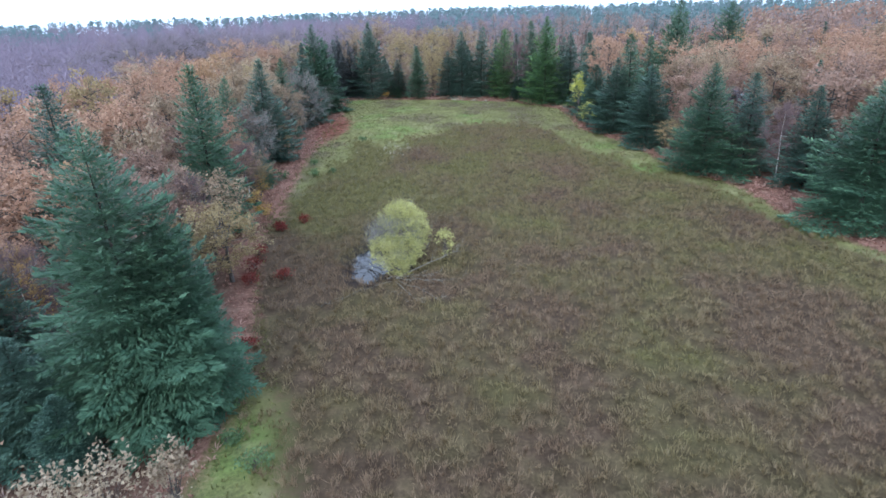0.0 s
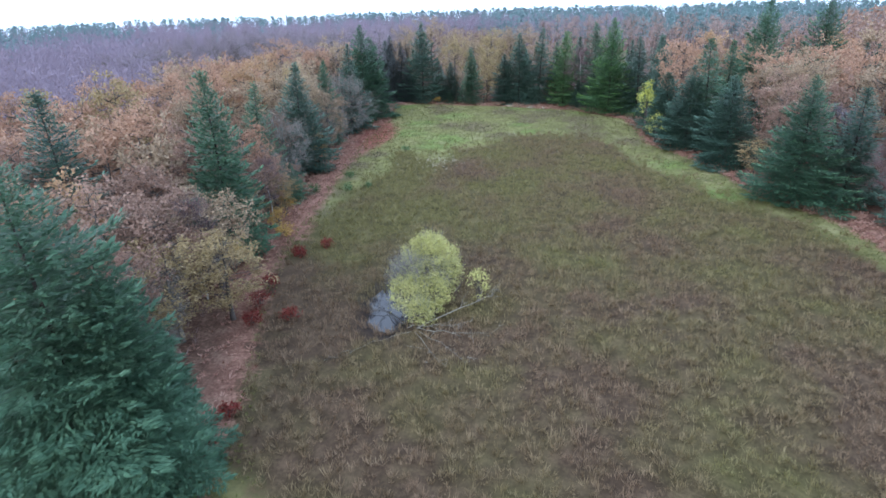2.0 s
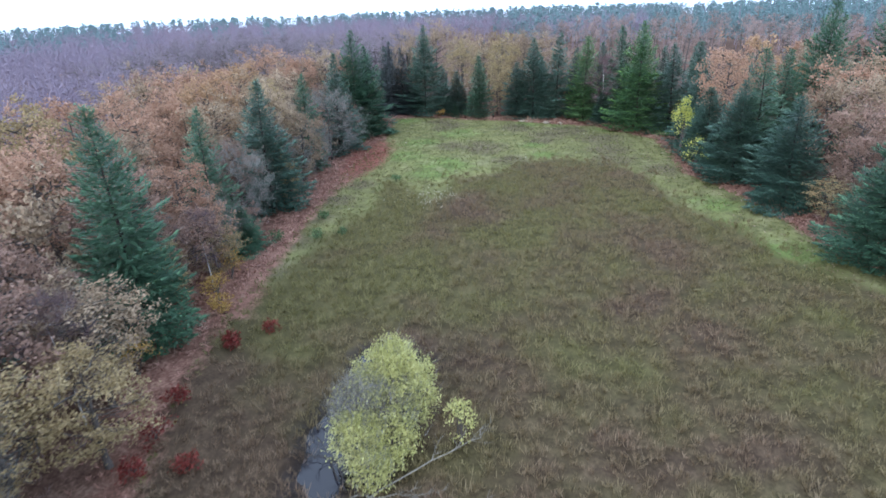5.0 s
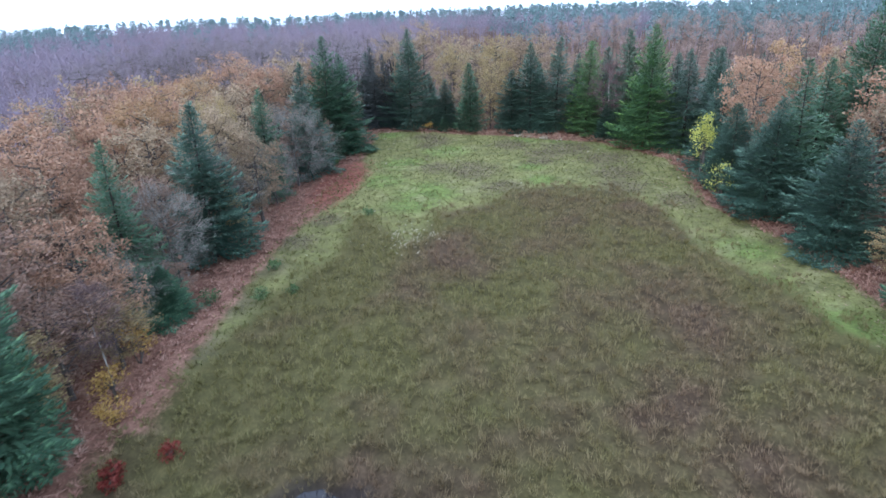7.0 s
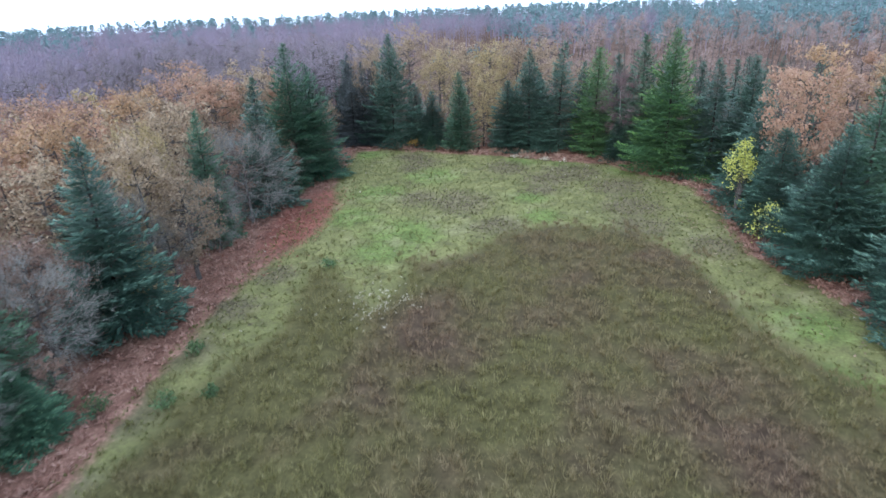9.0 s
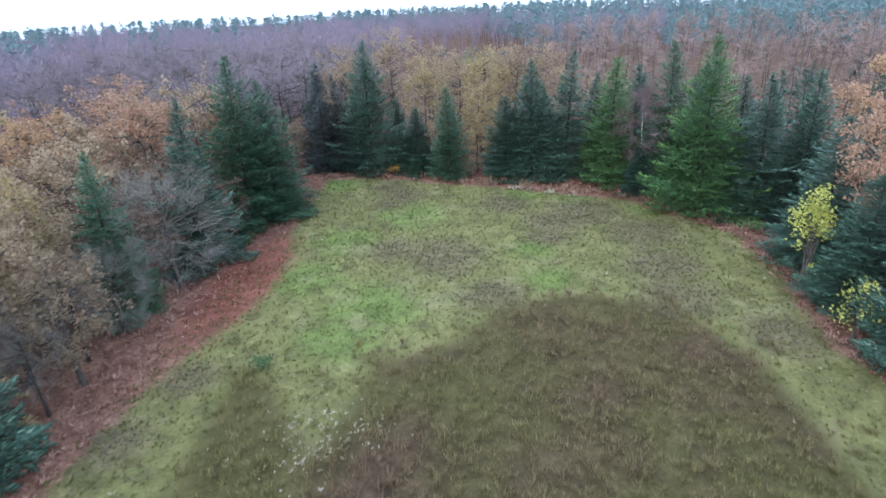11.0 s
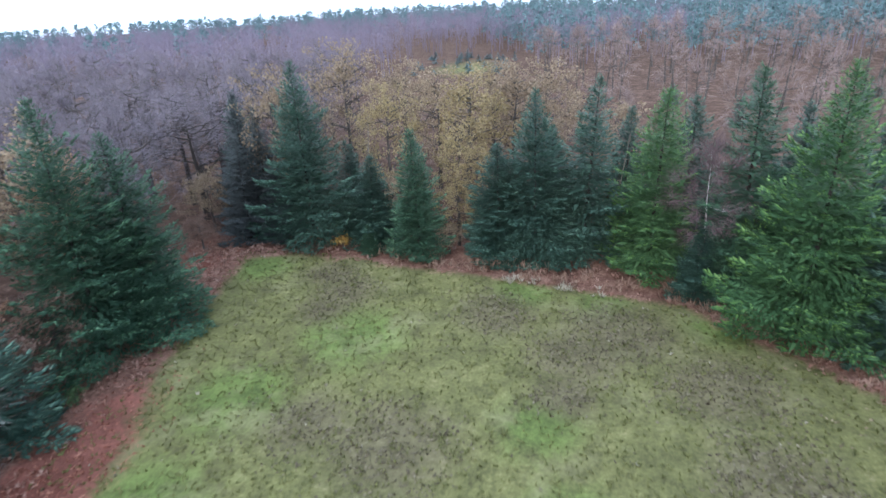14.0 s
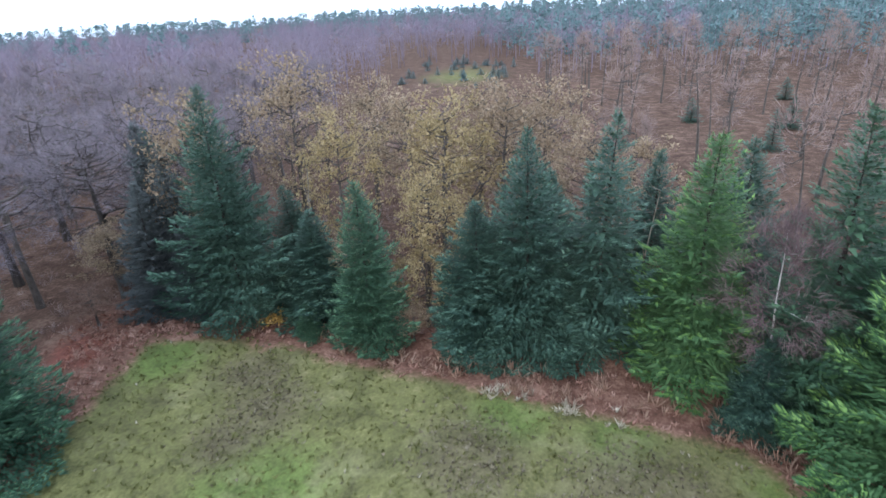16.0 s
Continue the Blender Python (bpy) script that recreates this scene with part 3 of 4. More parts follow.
def conifer_maker(seed, h, r, **kw):
    def make():
        ob = thing("spruce_tree", "dark green spruce", "conifer tree")
        trunk, crown, tips = spruce_geom(seed, h, r, **kw)
        part("trunk", trunk, BARK_DARK, ob)
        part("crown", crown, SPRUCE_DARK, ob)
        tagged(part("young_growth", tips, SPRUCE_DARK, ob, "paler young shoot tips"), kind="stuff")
        return ob
    return make


SHAPE_KEYS = [dict(seed=11, taper=0.84), dict(seed=12, droop=0.42, gap=0.55, taper=0.8), dict(seed=13, gap=0.58, thin=0.08, taper=0.88), dict(seed=14, droop=0.26, taper=0.78)]
SPRUCE_SHAPES = [(f"spruce_{i}", conifer_maker(h=14, r=3.3, fine=0.46, wide=1.3, **k)) for i, k in enumerate(SHAPE_KEYS)]
FINE_SPRUCES = [(f"spruce_fine_{i}", conifer_maker(h=14, r=3.3, fine=0.76, wide=1.12, **k)) for i, k in enumerate(SHAPE_KEYS)]
WIDE_SPRUCES = [("spruce_wide_a", conifer_maker(16, 15, 5.2, gap=0.56, fine=0.66, wide=1.1, taper=0.86)), ("spruce_wide_b", conifer_maker(17, 15, 5.2, gap=0.6, droop=0.4, fine=0.66, wide=1.1, taper=0.9))]
FAR_SPRUCE = ("spruce_far", conifer_maker(15, 14, 3.3, gap=1.0, fine=0.2, wide=2.2, taper=0.9))
NEAR_SPRUCE = ("spruce_near", conifer_maker(19, 15, 4.6, gap=0.5, fine=0.92, droop=0.44, taper=0.74))
# "hazy" takes the far pine colour with its painted haze
TONES = {"hazy": (HAZED_PINE, HAZED_PINE, "small blue-green spruce with soft boughs and painted-in haze"), "dark": (SPRUCE_DARK, TIP_DARK, "dark blue-green spruce with drooping boughs"), "deep": (SPRUCE_MID, SPRUCE_MID, "deep green spruce with soft hanging boughs"), "mid": (SPRUCE_MID, TIP_MID, "mid-green spruce with dense layered boughs"),
         "withered": (NEEDLE_GREY, NEEDLE_GREY, "half-dead dark grey spruce with thin boughs"), "bright": (SPRUCE_BRIGHT, TIP_BRIGHT, "bright green fir with feathery layered boughs")}


def spruce(x, y, h, r, tone, where, shape=None):
    i = shape if shape is not None else int(abs(x * 7.3 + y * 3.1)) % 4
    key, maker = (FINE_SPRUCES if (y > 105 and h > 5) or (-26 < x < -12 and h > 12) else SPRUCE_SHAPES)[i] if i < 4 else FAR_SPRUCE
    mat, tip_mat, text = TONES[tone]
    size = "young " if h < 5 else "tall " if h > 14.5 else ""
    base_r, base_h = 3.3, 14
    if r >= 3.9 and i != 9:
        (key, maker), base_r, base_h = WIDE_SPRUCES[i % 2], 5.2, 15
    elif i == 9:
        (key, maker), base_r, base_h = NEAR_SPRUCE, 4.6, 15
    ob = set_tree(key, maker, x, y, 1.18 * r / base_r, h / base_h, (x * 1.7 + y * 0.9) % 6.28, f"{size}{text} {where}", "spruces round the clearing")
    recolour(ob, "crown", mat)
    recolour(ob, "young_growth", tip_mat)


def broadleaf_maker(seed, h, r, count, size, kind="leafy", bark=None, wide=0.03, name="oak_tree", twiggy=False, **kw):
    def make():
        ob = thing(name, "autumn oak", "broadleaf tree")
        trunk, limbs, tips, rng, mid = grow(seed, h, r, **kw)
        part("trunk", trunk, bark or BARK, ob)
        if twiggy:
            tagged(part("branchwork", join(limbs), bark or BARK, ob), kind="stuff")
        for g in () if twiggy else limbs:
            part("limb", g, bark or BARK, ob)
        if kind == "leafy":
            part("crown", leaves(rng, tips, count, size), LEAF["orange"], ob)
        else:
            part("crown", twigs(rng, tips, mid, count, size, wide), TWIG, ob)
        return ob
    return make


OAKS = [("oak_a", broadleaf_maker(21, 12, 3.8, 6600, 0.165)), ("oak_b", broadleaf_maker(22, 12, 3.8, 6600, 0.165, bole=0.16)),
        ("oak_c", broadleaf_maker(23, 12, 3.8, 6400, 0.175, bole=0.26, n1=6)), ("oak_d", broadleaf_maker(24, 12, 3.8, 5200, 0.165, bole=0.22, lean=0.5))]
BARES = [("bare_a", broadleaf_maker(31, 12, 3.6, 3600, 1.0, "bare", BARK_DARK, 0.016, name="bare_tree", n3=150)), ("bare_b", broadleaf_maker(32, 12, 3.6, 3600, 1.0, "bare", BARK_DARK, 0.016, name="bare_tree", n3=150, bole=0.25))]
WORDS = {"orange": "orange-brown autumn leaves", "tan": "thinning tan leaves", "yellow": "yellow-olive autumn leaves", "russet": "dull russet leaves",
         "lime": "bright lime-yellow leaves", "amber": "amber autumn leaves", "gold": "golden leaves", "dry": "dry pale leaves"}


def oak(x, y, h, r, tone, where, shape=None):
    i = shape if shape is not None else int(abs(x * 5.1 + y * 2.7)) % 4
    ob = set_tree(*OAKS[i], x, y, r / 3.8, h / 12, (x * 2.3 + y) % 6.28, f"oak with {WORDS[tone]} {where}", "autumn oaks")
    recolour(ob, "crown", LEAF[tone])
    return ob


def bare(x, y, h, r, where, twig=None):
    i = int(abs(x * 5.1 + y * 2.7)) % 2
    ob = set_tree(*BARES[i], x, y, r / 3.6, h / 12, (x * 2.3 + y) % 6.28, f"leafless grey-purple tree {where}", "bare trees")
    if twig:
        recolour(ob, "crown", twig)
    return ob


EDGE = "at the clearing's edge"
IN = "inside the forest"
# conifers along the far edge
for x, y, h, r, tone, s in ((-14.0, 127.4, 15.4, 4.2, "dark", 0), (-8.3, 127.0, 7.6, 2.8, "dark", 1), (-8.3, 124.7, 2.6, 0.9, "mid", 3), (-4.0, 124.0, 10.6, 2.4, "mid", 3),
                            (5.2, 124.4, 13.2, 4.0, "dark", 1), (2.4, 124.4, 9.4, 3.0, "dark", 0), (9.1, 124.2, 13.9, 3.5, "dark", 2), (13.5, 121.8, 13.5, 3.4, "bright", 3),
                            (18.7, 119.4, 14.8, 3.3, "mid", 1), (15.7, 117.9, 5.4, 1.7, "dark", 2), (20.6, 113.6, 15.8, 4.5, "bright", 0), (25.0, 111.8, 13.0, 3.6, "dark", 2), (28.2, 110.8, 13.2, 2.7, "dark", 3),
                            (-18.4, 128.8, 11.6, 2.6, "withered", 2), (-20.9, 130.5, 12.6, 2.8, "withered", 1), (-20.0, 127.6, 9.6, 2.2, "withered", 0), (-11, 131, 8.2, 2.4, "dark", 2), (6.8, 129, 9.6, 2.6, "dark", 0), (12.4, 127.4, 11, 2.6, "dark", 1), (16.6, 125.2, 12.2, 2.7, "dark", 3),
                            (21.6, 119.6, 12.4, 3.0, "dark", 1), (24.6, 116.8, 12, 2.8, "dark", 0), (29.5, 115.5, 12.6, 3.0, "dark", 2), (-17.0, 127.6, 6.5, 2.0, "withered", 3), (-22.4, 133.5, 11.6, 2.6, "dark", 0), (-17.6, 134.0, 11.2, 2.6, "dark", 1)):
    spruce(x, y, h, r, tone, EDGE, s)
# conifers along the eastern edge
for x, y, h, r, tone, s in ((26.2, 102.2, 11.4, 3.5, "dark", 1), (25.6, 95.2, 9.2, 3.2, "dark", 3), (26.8, 88.4, 11.0, 3.95, "dark", 0), (29.0, 80.0, 10.8, 3.9, "dark", 1),
                            (29.2, 89.6, 14.2, 3.8, "mid", 2), (34.5, 97.6, 13.2, 3.0, "mid", 3), (30.9, 66.0, 12.4, 4.3, "mid", 0), (36.0, 66.5, 11.3, 3.2, "dark", 1),
                            (37.8, 48.8, 12.9, 5.2, "mid", 1), (42.5, 54.5, 12.6, 4.0, "dark", 2), (39.2, 59.5, 10.6, 3.0, "dark", 0), (39.4, 99.4, 18.9, 5.0, "mid", 2),
                            (54.6, 113.5, 18.6, 5.0, "mid", 0)):
    spruce(x, y, h, r, tone, EDGE if x < 38 else IN, s)
# conifers along the western edge
for x, y, h, r, tone, s in ((-22.3, 110.2, 15.9, 4.3, "mid", 0), (-21.1, 113.8, 13.4, 3.95, "mid", 3), (-22.5, 101.1, 13.7, 3.3, "dark", 2), (-24.0, 92.5, 12.2, 2.4, "mid", 1),
                            (-22.9, 76.8, 13.6, 3.6, "dark", 0), (-24.6, 68.0, 12.6, 2.8, "mid", 2), (-21.0, 51.5, 15.6, 3.4, "mid", 3), (-15.9, 25.8, 15.4, 4.6, "deep", 9), (-13.9, 26.3, 11.4, 3.2, "deep", 9),
                            (-29.6, 45.0, 15.3, 3.8, "dark", 1), (-23.6, 27.0, 9.0, 3.0, "dark", 2), (-20.6, 23.0, 6.4, 2.4, "dark", 1), (-25.0, 22.6, 8.4, 2.8, "dark", 3), (-19.6, 30.2, 8.6, 2.5, "dark", 0), (-18.0, 21.4, 4.2, 1.6, "dark", 3), (-21.2, 66.2, 4.4, 1.9, "mid", 1)):
    spruce(x, y, h, r, tone, EDGE if x > -26 else IN, s)

# broadleaf trees of the western wood
for x, y, h, r, tone in ((-31, 57, 12.3, 4.2, "orange"), (-36.5, 52, 12.4, 4.2, "orange"), (-33.5, 45.5, 11.6, 4, "russet"), (-40, 60, 12.5, 4.3, "orange"), (-40, 79, 12.8, 4.2, "orange"),
                         (-34, 88, 12.7, 4, "amber"), (-30.5, 108, 13.2, 4.2, "orange"), (-25.2, 73, 8.6, 2.8, "russet"), (-25.0, 84.5, 11.8, 2.9, "tan"), (-21.9, 84.8, 9.4, 2.9, "tan"), (-26.6, 88.0, 12.2, 2.5, "yellow"), (-16.7, 41.0, 6.6, 2.9, "yellow"), (-19.4, 45.2, 8.0, 3.2, "tan"), (-18.8, 38.0, 7.2, 3.0, "yellow"), (-21.4, 41.5, 9.2, 3.4, "russet"),
                         (-38, 65, 13.8, 3.8, "yellow"), (-46, 76, 12.4, 4.2, "orange"), (-41, 93, 12.5, 4.2, "orange"), (-43.5, 85, 12.2, 4, "tan"), (-43, 99, 12.3, 4.2, "orange"),
                         (-37.5, 104, 12.7, 4.2, "amber"), (-39.5, 119, 13.0, 4.2, "orange"), (-24.2, 63, 9.4, 3.2, "orange"), (-21.8, 57.2, 7.0, 2.8, "russet"), (-22.0, 61.6, 6.6, 2.6, "orange"), (-21.6, 54.4, 6.0, 2.4, "yellow"), (-20.6, 60.2, 4.8, 2.4, "yellow"), (-27, 90, 10, 3, "tan"),
                         (-26, 57.5, 10.5, 3.4, "russet"), (-24.2, 45.5, 9.8, 3.2, "russet"), (-22.4, 38, 10.6, 3.4, "russet"), (-27, 36, 11.6, 3.8, "orange"), (-19.8, 34, 8.4, 2.8, "russet"),
                         (-25.4, 29.8, 8.6, 2.2, "gold"), (-29.5, 80.5, 11.5, 3.6, "tan"), (-30, 97, 11.6, 3.6, "tan"), (-33, 72, 12, 3.8, "orange"), (-30.6, 65.5, 11.4, 3.4, "tan"),
                         (-22.8, 107.4, 5.5, 2.1, "russet"), (-24.2, 129.0, 6.0, 2.2, "tan"), (-23.6, 125.4, 3.2, 1.5, "russet"), (-24.4, 113.2, 12.6, 2.0, "orange"), (-33, 38, 11.6, 3.8, "orange"), (-38, 44, 12, 4, "russet"), (-33, 113, 12.2, 3.6, "tan"), (-28.0, 113.0, 14.0, 3.8, "tan")):
    oak(x, y, h, r, tone, EDGE if x > -25 else IN, 1 if x > -22 else None)
# broadleaf trees behind the far edge
for x, y, h, r, tone in ((-13.2, 139.3, 15.2, 3.8, "tan"), (-17.4, 131, 14.2, 3, "tan"), (-7.8, 132.6, 12.2, 3, "yellow"), (-0.8, 134, 13.0, 3.8, "yellow"), (-1.2, 128.4, 9.6, 2.6, "yellow"),
                         (3.5, 137.5, 12.8, 4, "tan"), (7, 143, 12.2, 4, "tan"), (-4.4, 141, 12.2, 3.8, "tan"), (-9, 147, 12.4, 4, "tan"), (9.5, 134, 10.6, 3.2, "tan"), (1, 149, 11.6, 3.8, "tan"), (-1.0, 126.2, 6.4, 2.0, "yellow"), (-6.2, 127.6, 6.0, 1.9, "tan"), (-1.6, 124.4, 2.6, 1.1, "tan"), (12.0, 125.8, 5.0, 1.6, "tan")):
    oak(x, y, h, r, tone, "behind the spruces", 3)
# broadleaf trees of the eastern wood
for x, y, h, r, tone in ((28.2, 98.6, 14.2, 3.5, "orange"), (38, 92, 12.8, 4, "orange"), (38, 84, 12.2, 3.8, "tan"), (34, 78.5, 11.2, 3.4, "russet"), (46, 86, 13.4, 4.2, "orange"), (51, 76, 13, 4.2, "orange"),
                         (59, 87, 13.4, 4.4, "orange"), (30.0, 73.6, 4.6, 1.9, "yellow"), (46.5, 66, 12.6, 4, "russet"), (54, 62, 13, 4.4, "orange"), (33.4, 73.6, 9.8, 3, "russet"), (62, 74, 13, 4.4, "tan"),
                         (44, 77, 12.4, 3.8, "tan"), (48, 97, 12.8, 4.2, "orange"), (57, 98, 13.2, 4.2, "russet"), (66, 96, 13.4, 4.4, "orange"), (50, 52, 12.6, 4, "tan")):
    oak(x, y, h, r, tone, EDGE if x < 31 else IN)
# leafless trees near the edges


def thicket(x, y, h, r, label):
    maker = broadleaf_maker(37, 8, 3.6, 5200, 0.85, "bare", BARK, 0.018, "bare_thicket", True, bole=0.08, n1=12, n2=60, n3=230, girth=0.7)
    ob = set_tree("thicket", maker, x, y, r / 3.6, h / 8, (x + y) % 6.28, label, "leafless thickets")
    recolour(ob, "crown", TWIG_GREY)


for x, y, h, r in ((-22.6, 97.0, 9.6, 4.9), (-23.0, 70.8, 8.4, 3.2), (-24.8, 81.4, 9.0, 3.0), (-22.6, 90.2, 6.6, 2.6), (-22.2, 63.4, 6.2, 2.4), (-21.2, 45.6, 6.6, 2.4), (-19.6, 36.8, 6.0, 2.4)):
    thicket(x, y, h, r, "dense leafless grey thicket at the wood's edge")
bare(37.0, 71.0, 8.8, 2.8, IN, TWIG)
for x, y, h, r in ((-26.6, 132.0, 11.4, 4.6), (-30.4, 136.5, 11.8, 5.0), (-25.4, 138.5, 11.6, 4.6), (-34.6, 131.0, 11.6, 5.0), (-20.0, 139.5, 11.4, 4.4), (-30.5, 144.0, 12.2, 5.0), (-37.0, 139.5, 12.0, 5.0)):
    bare(x, y, h, r, "behind the northern edge")


def birch(x, y, h, r, label, turn=0.6):
    maker = broadleaf_maker(35, 10, 2.0, 3600, 0.8, "bare", BARK_DARK, 0.022, "birch_tree", bole=0.3, n1=6, n2=26, n3=90, lean=0.3, girth=0.42)
    ob = set_tree("birch", maker, x, y, r / 2, h / 10, turn, label, "birches")
    recolour(ob, "crown", TWIG_WINE)
    recolour(ob, "trunk", BARK_BIRCH)


birch(37.6, 62.2, 8.4, 1.9, "slender white-barked birch without leaves")
birch(16.4, 119.0, 10.6, 2.4, "slender leaning birch with pinkish twigs beside spruces")
birch(-20.2, 58.6, 6.8, 1.4, "thin white birch among oaks at the clearing's edge")
birch(-22.8, 28.2, 8.8, 1.6, "thin white birch leaning out of the dark wood")
birch(-19.8, 43.6, 8.0, 1.6, "thin pale birch among russet oaks")


# ---- the wood behind the edges ----
MIDS = [("mid_oak_a", broadleaf_maker(41, 12, 3.8, 2200, 0.27, n1=6, n2=14, n3=44, bole=0.2)), ("mid_oak_b", broadleaf_maker(42, 12, 3.8, 2200, 0.27, n1=6, n2=14, n3=44, bole=0.1)),
        ("mid_oak_c", broadleaf_maker(43, 12, 3.8, 1900, 0.245, n1=5, n2=14, n3=44, bole=0.16, lean=0.4))]
MID_BARES = [("mid_bare_a", broadleaf_maker(51, 12, 3.4, 1800, 0.95, "bare", BARK, 0.028, "bare_tree", n1=6, n2=16, n3=50)),
             ("mid_bare_b", broadleaf_maker(52, 12, 3.4, 1800, 0.95, "bare", BARK, 0.028, "bare_tree", n1=6, n2=16, n3=50, bole=0.38))]
LARCHES = [("larch_a", broadleaf_maker(61, 13, 1.7, 480, 1.0, "bare", BARK, 0.045, "larch_tree", bole=0.36, n1=6, n2=18, n3=40, lean=0.35, girth=0.62)),
           ("larch_b", broadleaf_maker(62, 13, 1.7, 480, 1.0, "bare", BARK, 0.045, "larch_tree", bole=0.48, n1=5, n2=18, n3=40, lean=0.7, girth=0.55))]
placed = []


def scatter(rng, box, gap, keep, tries):
    """Random spots in a box, none nearer than gap to one another or to a tree that stands already."""
    out = []
    for _ in range(tries):
        x, y = rng.uniform(box[0], box[1]), rng.uniform(box[2], box[3])
        if not keep(x, y):
            continue
        if all((x - a) ** 2 + (y - b) ** 2 > gap * gap for a, b in placed):
            placed.append((x, y))
            out.append((x, y))
    return out


for o in bpy.data.objects:
    if o.type == "EMPTY" and not o.parent:
        placed.append((o.matrix_basis.translation.x, o.matrix_basis.translation.y))
wood_rng = np.random.default_rng(77)


def off_clearing(x, y, d):
    return float(inside(CLEARING, x, y)) < -d


def in_sight(x, y):
    return -1.06 * (y + 22) < x < 0.86 * (y + 22)


def is_gap(x, y):
    return -27 < x < 8 and 150 < y < 266


# west: oaks in autumn leaf
for x, y in scatter(wood_rng, (-62, -21, 14, 117), 4.6, lambda x, y: off_clearing(x, y, 3.6) and in_sight(x, y) and x > -50 - 6 * math.sin(y * 0.13), 2200):
    tone = ("orange", "amber", "tan", "russet", "orange", "tan", "russet", "yellow")[int(wood_rng.integers(8))]
    i = int(wood_rng.integers(3))
    hh = wood_rng.uniform(10.2, 12.6)
    ob = set_tree(*MIDS[i], x, y, wood_rng.uniform(0.75, 1.1), hh / 12, wood_rng.uniform(0, 6.28), f"oak with {WORDS[tone]} in the western wood", "oaks of the western wood")
    recolour(ob, "crown", LEAF[tone])
# west: low growth that closes the wood's edge
for x, y in scatter(wood_rng, (-26, -11, 37, 106), 2.5, lambda x, y: off_clearing(x, y, 2.6) and not off_clearing(x, y, 7), 520):
    hh = wood_rng.uniform(3.6, 7.0)
    if wood_rng.random() < 0.35:
        ob = set_tree(*BARES[int(wood_rng.integers(2))], x, y, hh / 11, hh / 12, wood_rng.uniform(0, 6.28), "low leafless grey tree at the wood's edge", "low trees of the western edge")
        recolour(ob, "crown", TWIG_GREY)
    else:
        tone = ("russet", "tan", "russet", "yellow", "orange")[int(wood_rng.integers(5))]
        ob = set_tree(*MIDS[1], x, y, hh / 11, hh / 12, wood_rng.uniform(0, 6.28), f"low oak with {WORDS[tone]} at the wood's edge", "low trees of the western edge")
        recolour(ob, "crown", LEAF[tone])
# east: oaks and some conifers
for x, y in scatter(wood_rng, (31, 96, 40, 128), 4.8, lambda x, y: off_clearing(x, y, 5) and in_sight(x, y), 2200):
    hh = wood_rng.uniform(10.5, 13.0)
    if wood_rng.random() < 0.2:
        spruce(x, y, hh, 2.6, "dark", "in the eastern wood", 4)
        continue
    tone = ("orange", "amber", "tan", "russet", "russet", "orange")[int(wood_rng.integers(6))]
    ob = set_tree(*MIDS[int(wood_rng.integers(3))], x, y, wood_rng.uniform(0.8, 1.15), hh / 12, wood_rng.uniform(0, 6.28), f"oak with {WORDS[tone]} in the eastern wood", "oaks of the eastern wood")
    recolour(ob, "crown", LEAF[tone])
# north-west: leafless wood
for x, y in scatter(wood_rng, (-78, -22, 119, 182), 5.4, lambda x, y: in_sight(x, y) and off_clearing(x, y, 4), 1500):
    hh = wood_rng.uniform(10.5, 12.8)
    set_tree(*MID_BARES[int(wood_rng.integers(2))], x, y, wood_rng.uniform(0.9, 1.25), hh / 12, wood_rng.uniform(0, 6.28), "leafless grey-purple tree in the northern wood", "bare trees of the northern wood")
# north: thinning oaks and bare trees just behind the conifers
for x, y in scatter(wood_rng, (-22, 14, 132, 157), 5.0, lambda x, y: True, 500):
    hh = wood_rng.uniform(8.4, 10.2) - 0.1 * max(0, y - 140)
    if y > 150 or wood_rng.random() < 0.3:
        ob = set_tree(*MID_BARES[int(wood_rng.integers(2))], x, y, wood_rng.uniform(0.7, 1.0), hh / 12, wood_rng.uniform(0, 6.28), "leafless pinkish tree behind the spruces", "bare trees of the northern wood")
        recolour(ob, "crown", TWIG_PINK)
    else:
        tone = ("tan", "yellow", "tan", "yellow")[int(wood_rng.integers(4))]
        ob = set_tree(*MIDS[2], x, y, wood_rng.uniform(0.7, 0.95), hh / 12, wood_rng.uniform(0, 6.28), f"oak with {WORDS[tone]} behind the spruces", "oaks of the northern wood")
        recolour(ob, "crown", LEAF[tone])
# north-east: open stand of thin trees on brown ground
for x, y in scatter(wood_rng, (9, 118, 130, 226), 7.4, lambda x, y: in_sight(x, y) and not is_gap(x, y) and off_clearing(x, y, 9), 1500):
    hh = wood_rng.uniform(10.0, 13.5)
    ob = set_tree(*LARCHES[int(wood_rng.integers(2))], x, y, wood_rng.uniform(0.85, 1.35), hh / 13, wood_rng.uniform(0, 6.28), "thin leafless tree with pinkish twigs on brown ground", "thin trees of the open stand")
    recolour(ob, "crown", TWIG_PINK)
for x, y, h in ((34, 166, 5.0), (40, 176, 4.2), (52, 170, 5.4), (60, 182, 4.6), (29, 182, 3.4), (72, 190, 6.0), (47, 196, 3.6), (38, 150, 3.2)):
    spruce(x, y, h, 1.5, "dark", "in the open stand", 4)
# young conifers in the far gap, in the paled colour that stands for haze
gap_rng = np.random.default_rng(5)
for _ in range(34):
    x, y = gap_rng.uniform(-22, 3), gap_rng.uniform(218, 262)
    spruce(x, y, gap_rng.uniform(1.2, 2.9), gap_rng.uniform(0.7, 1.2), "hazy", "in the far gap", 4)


# ---- far woods ----
def far_bare(seed):
    rng = np.random.default_rng(seed)
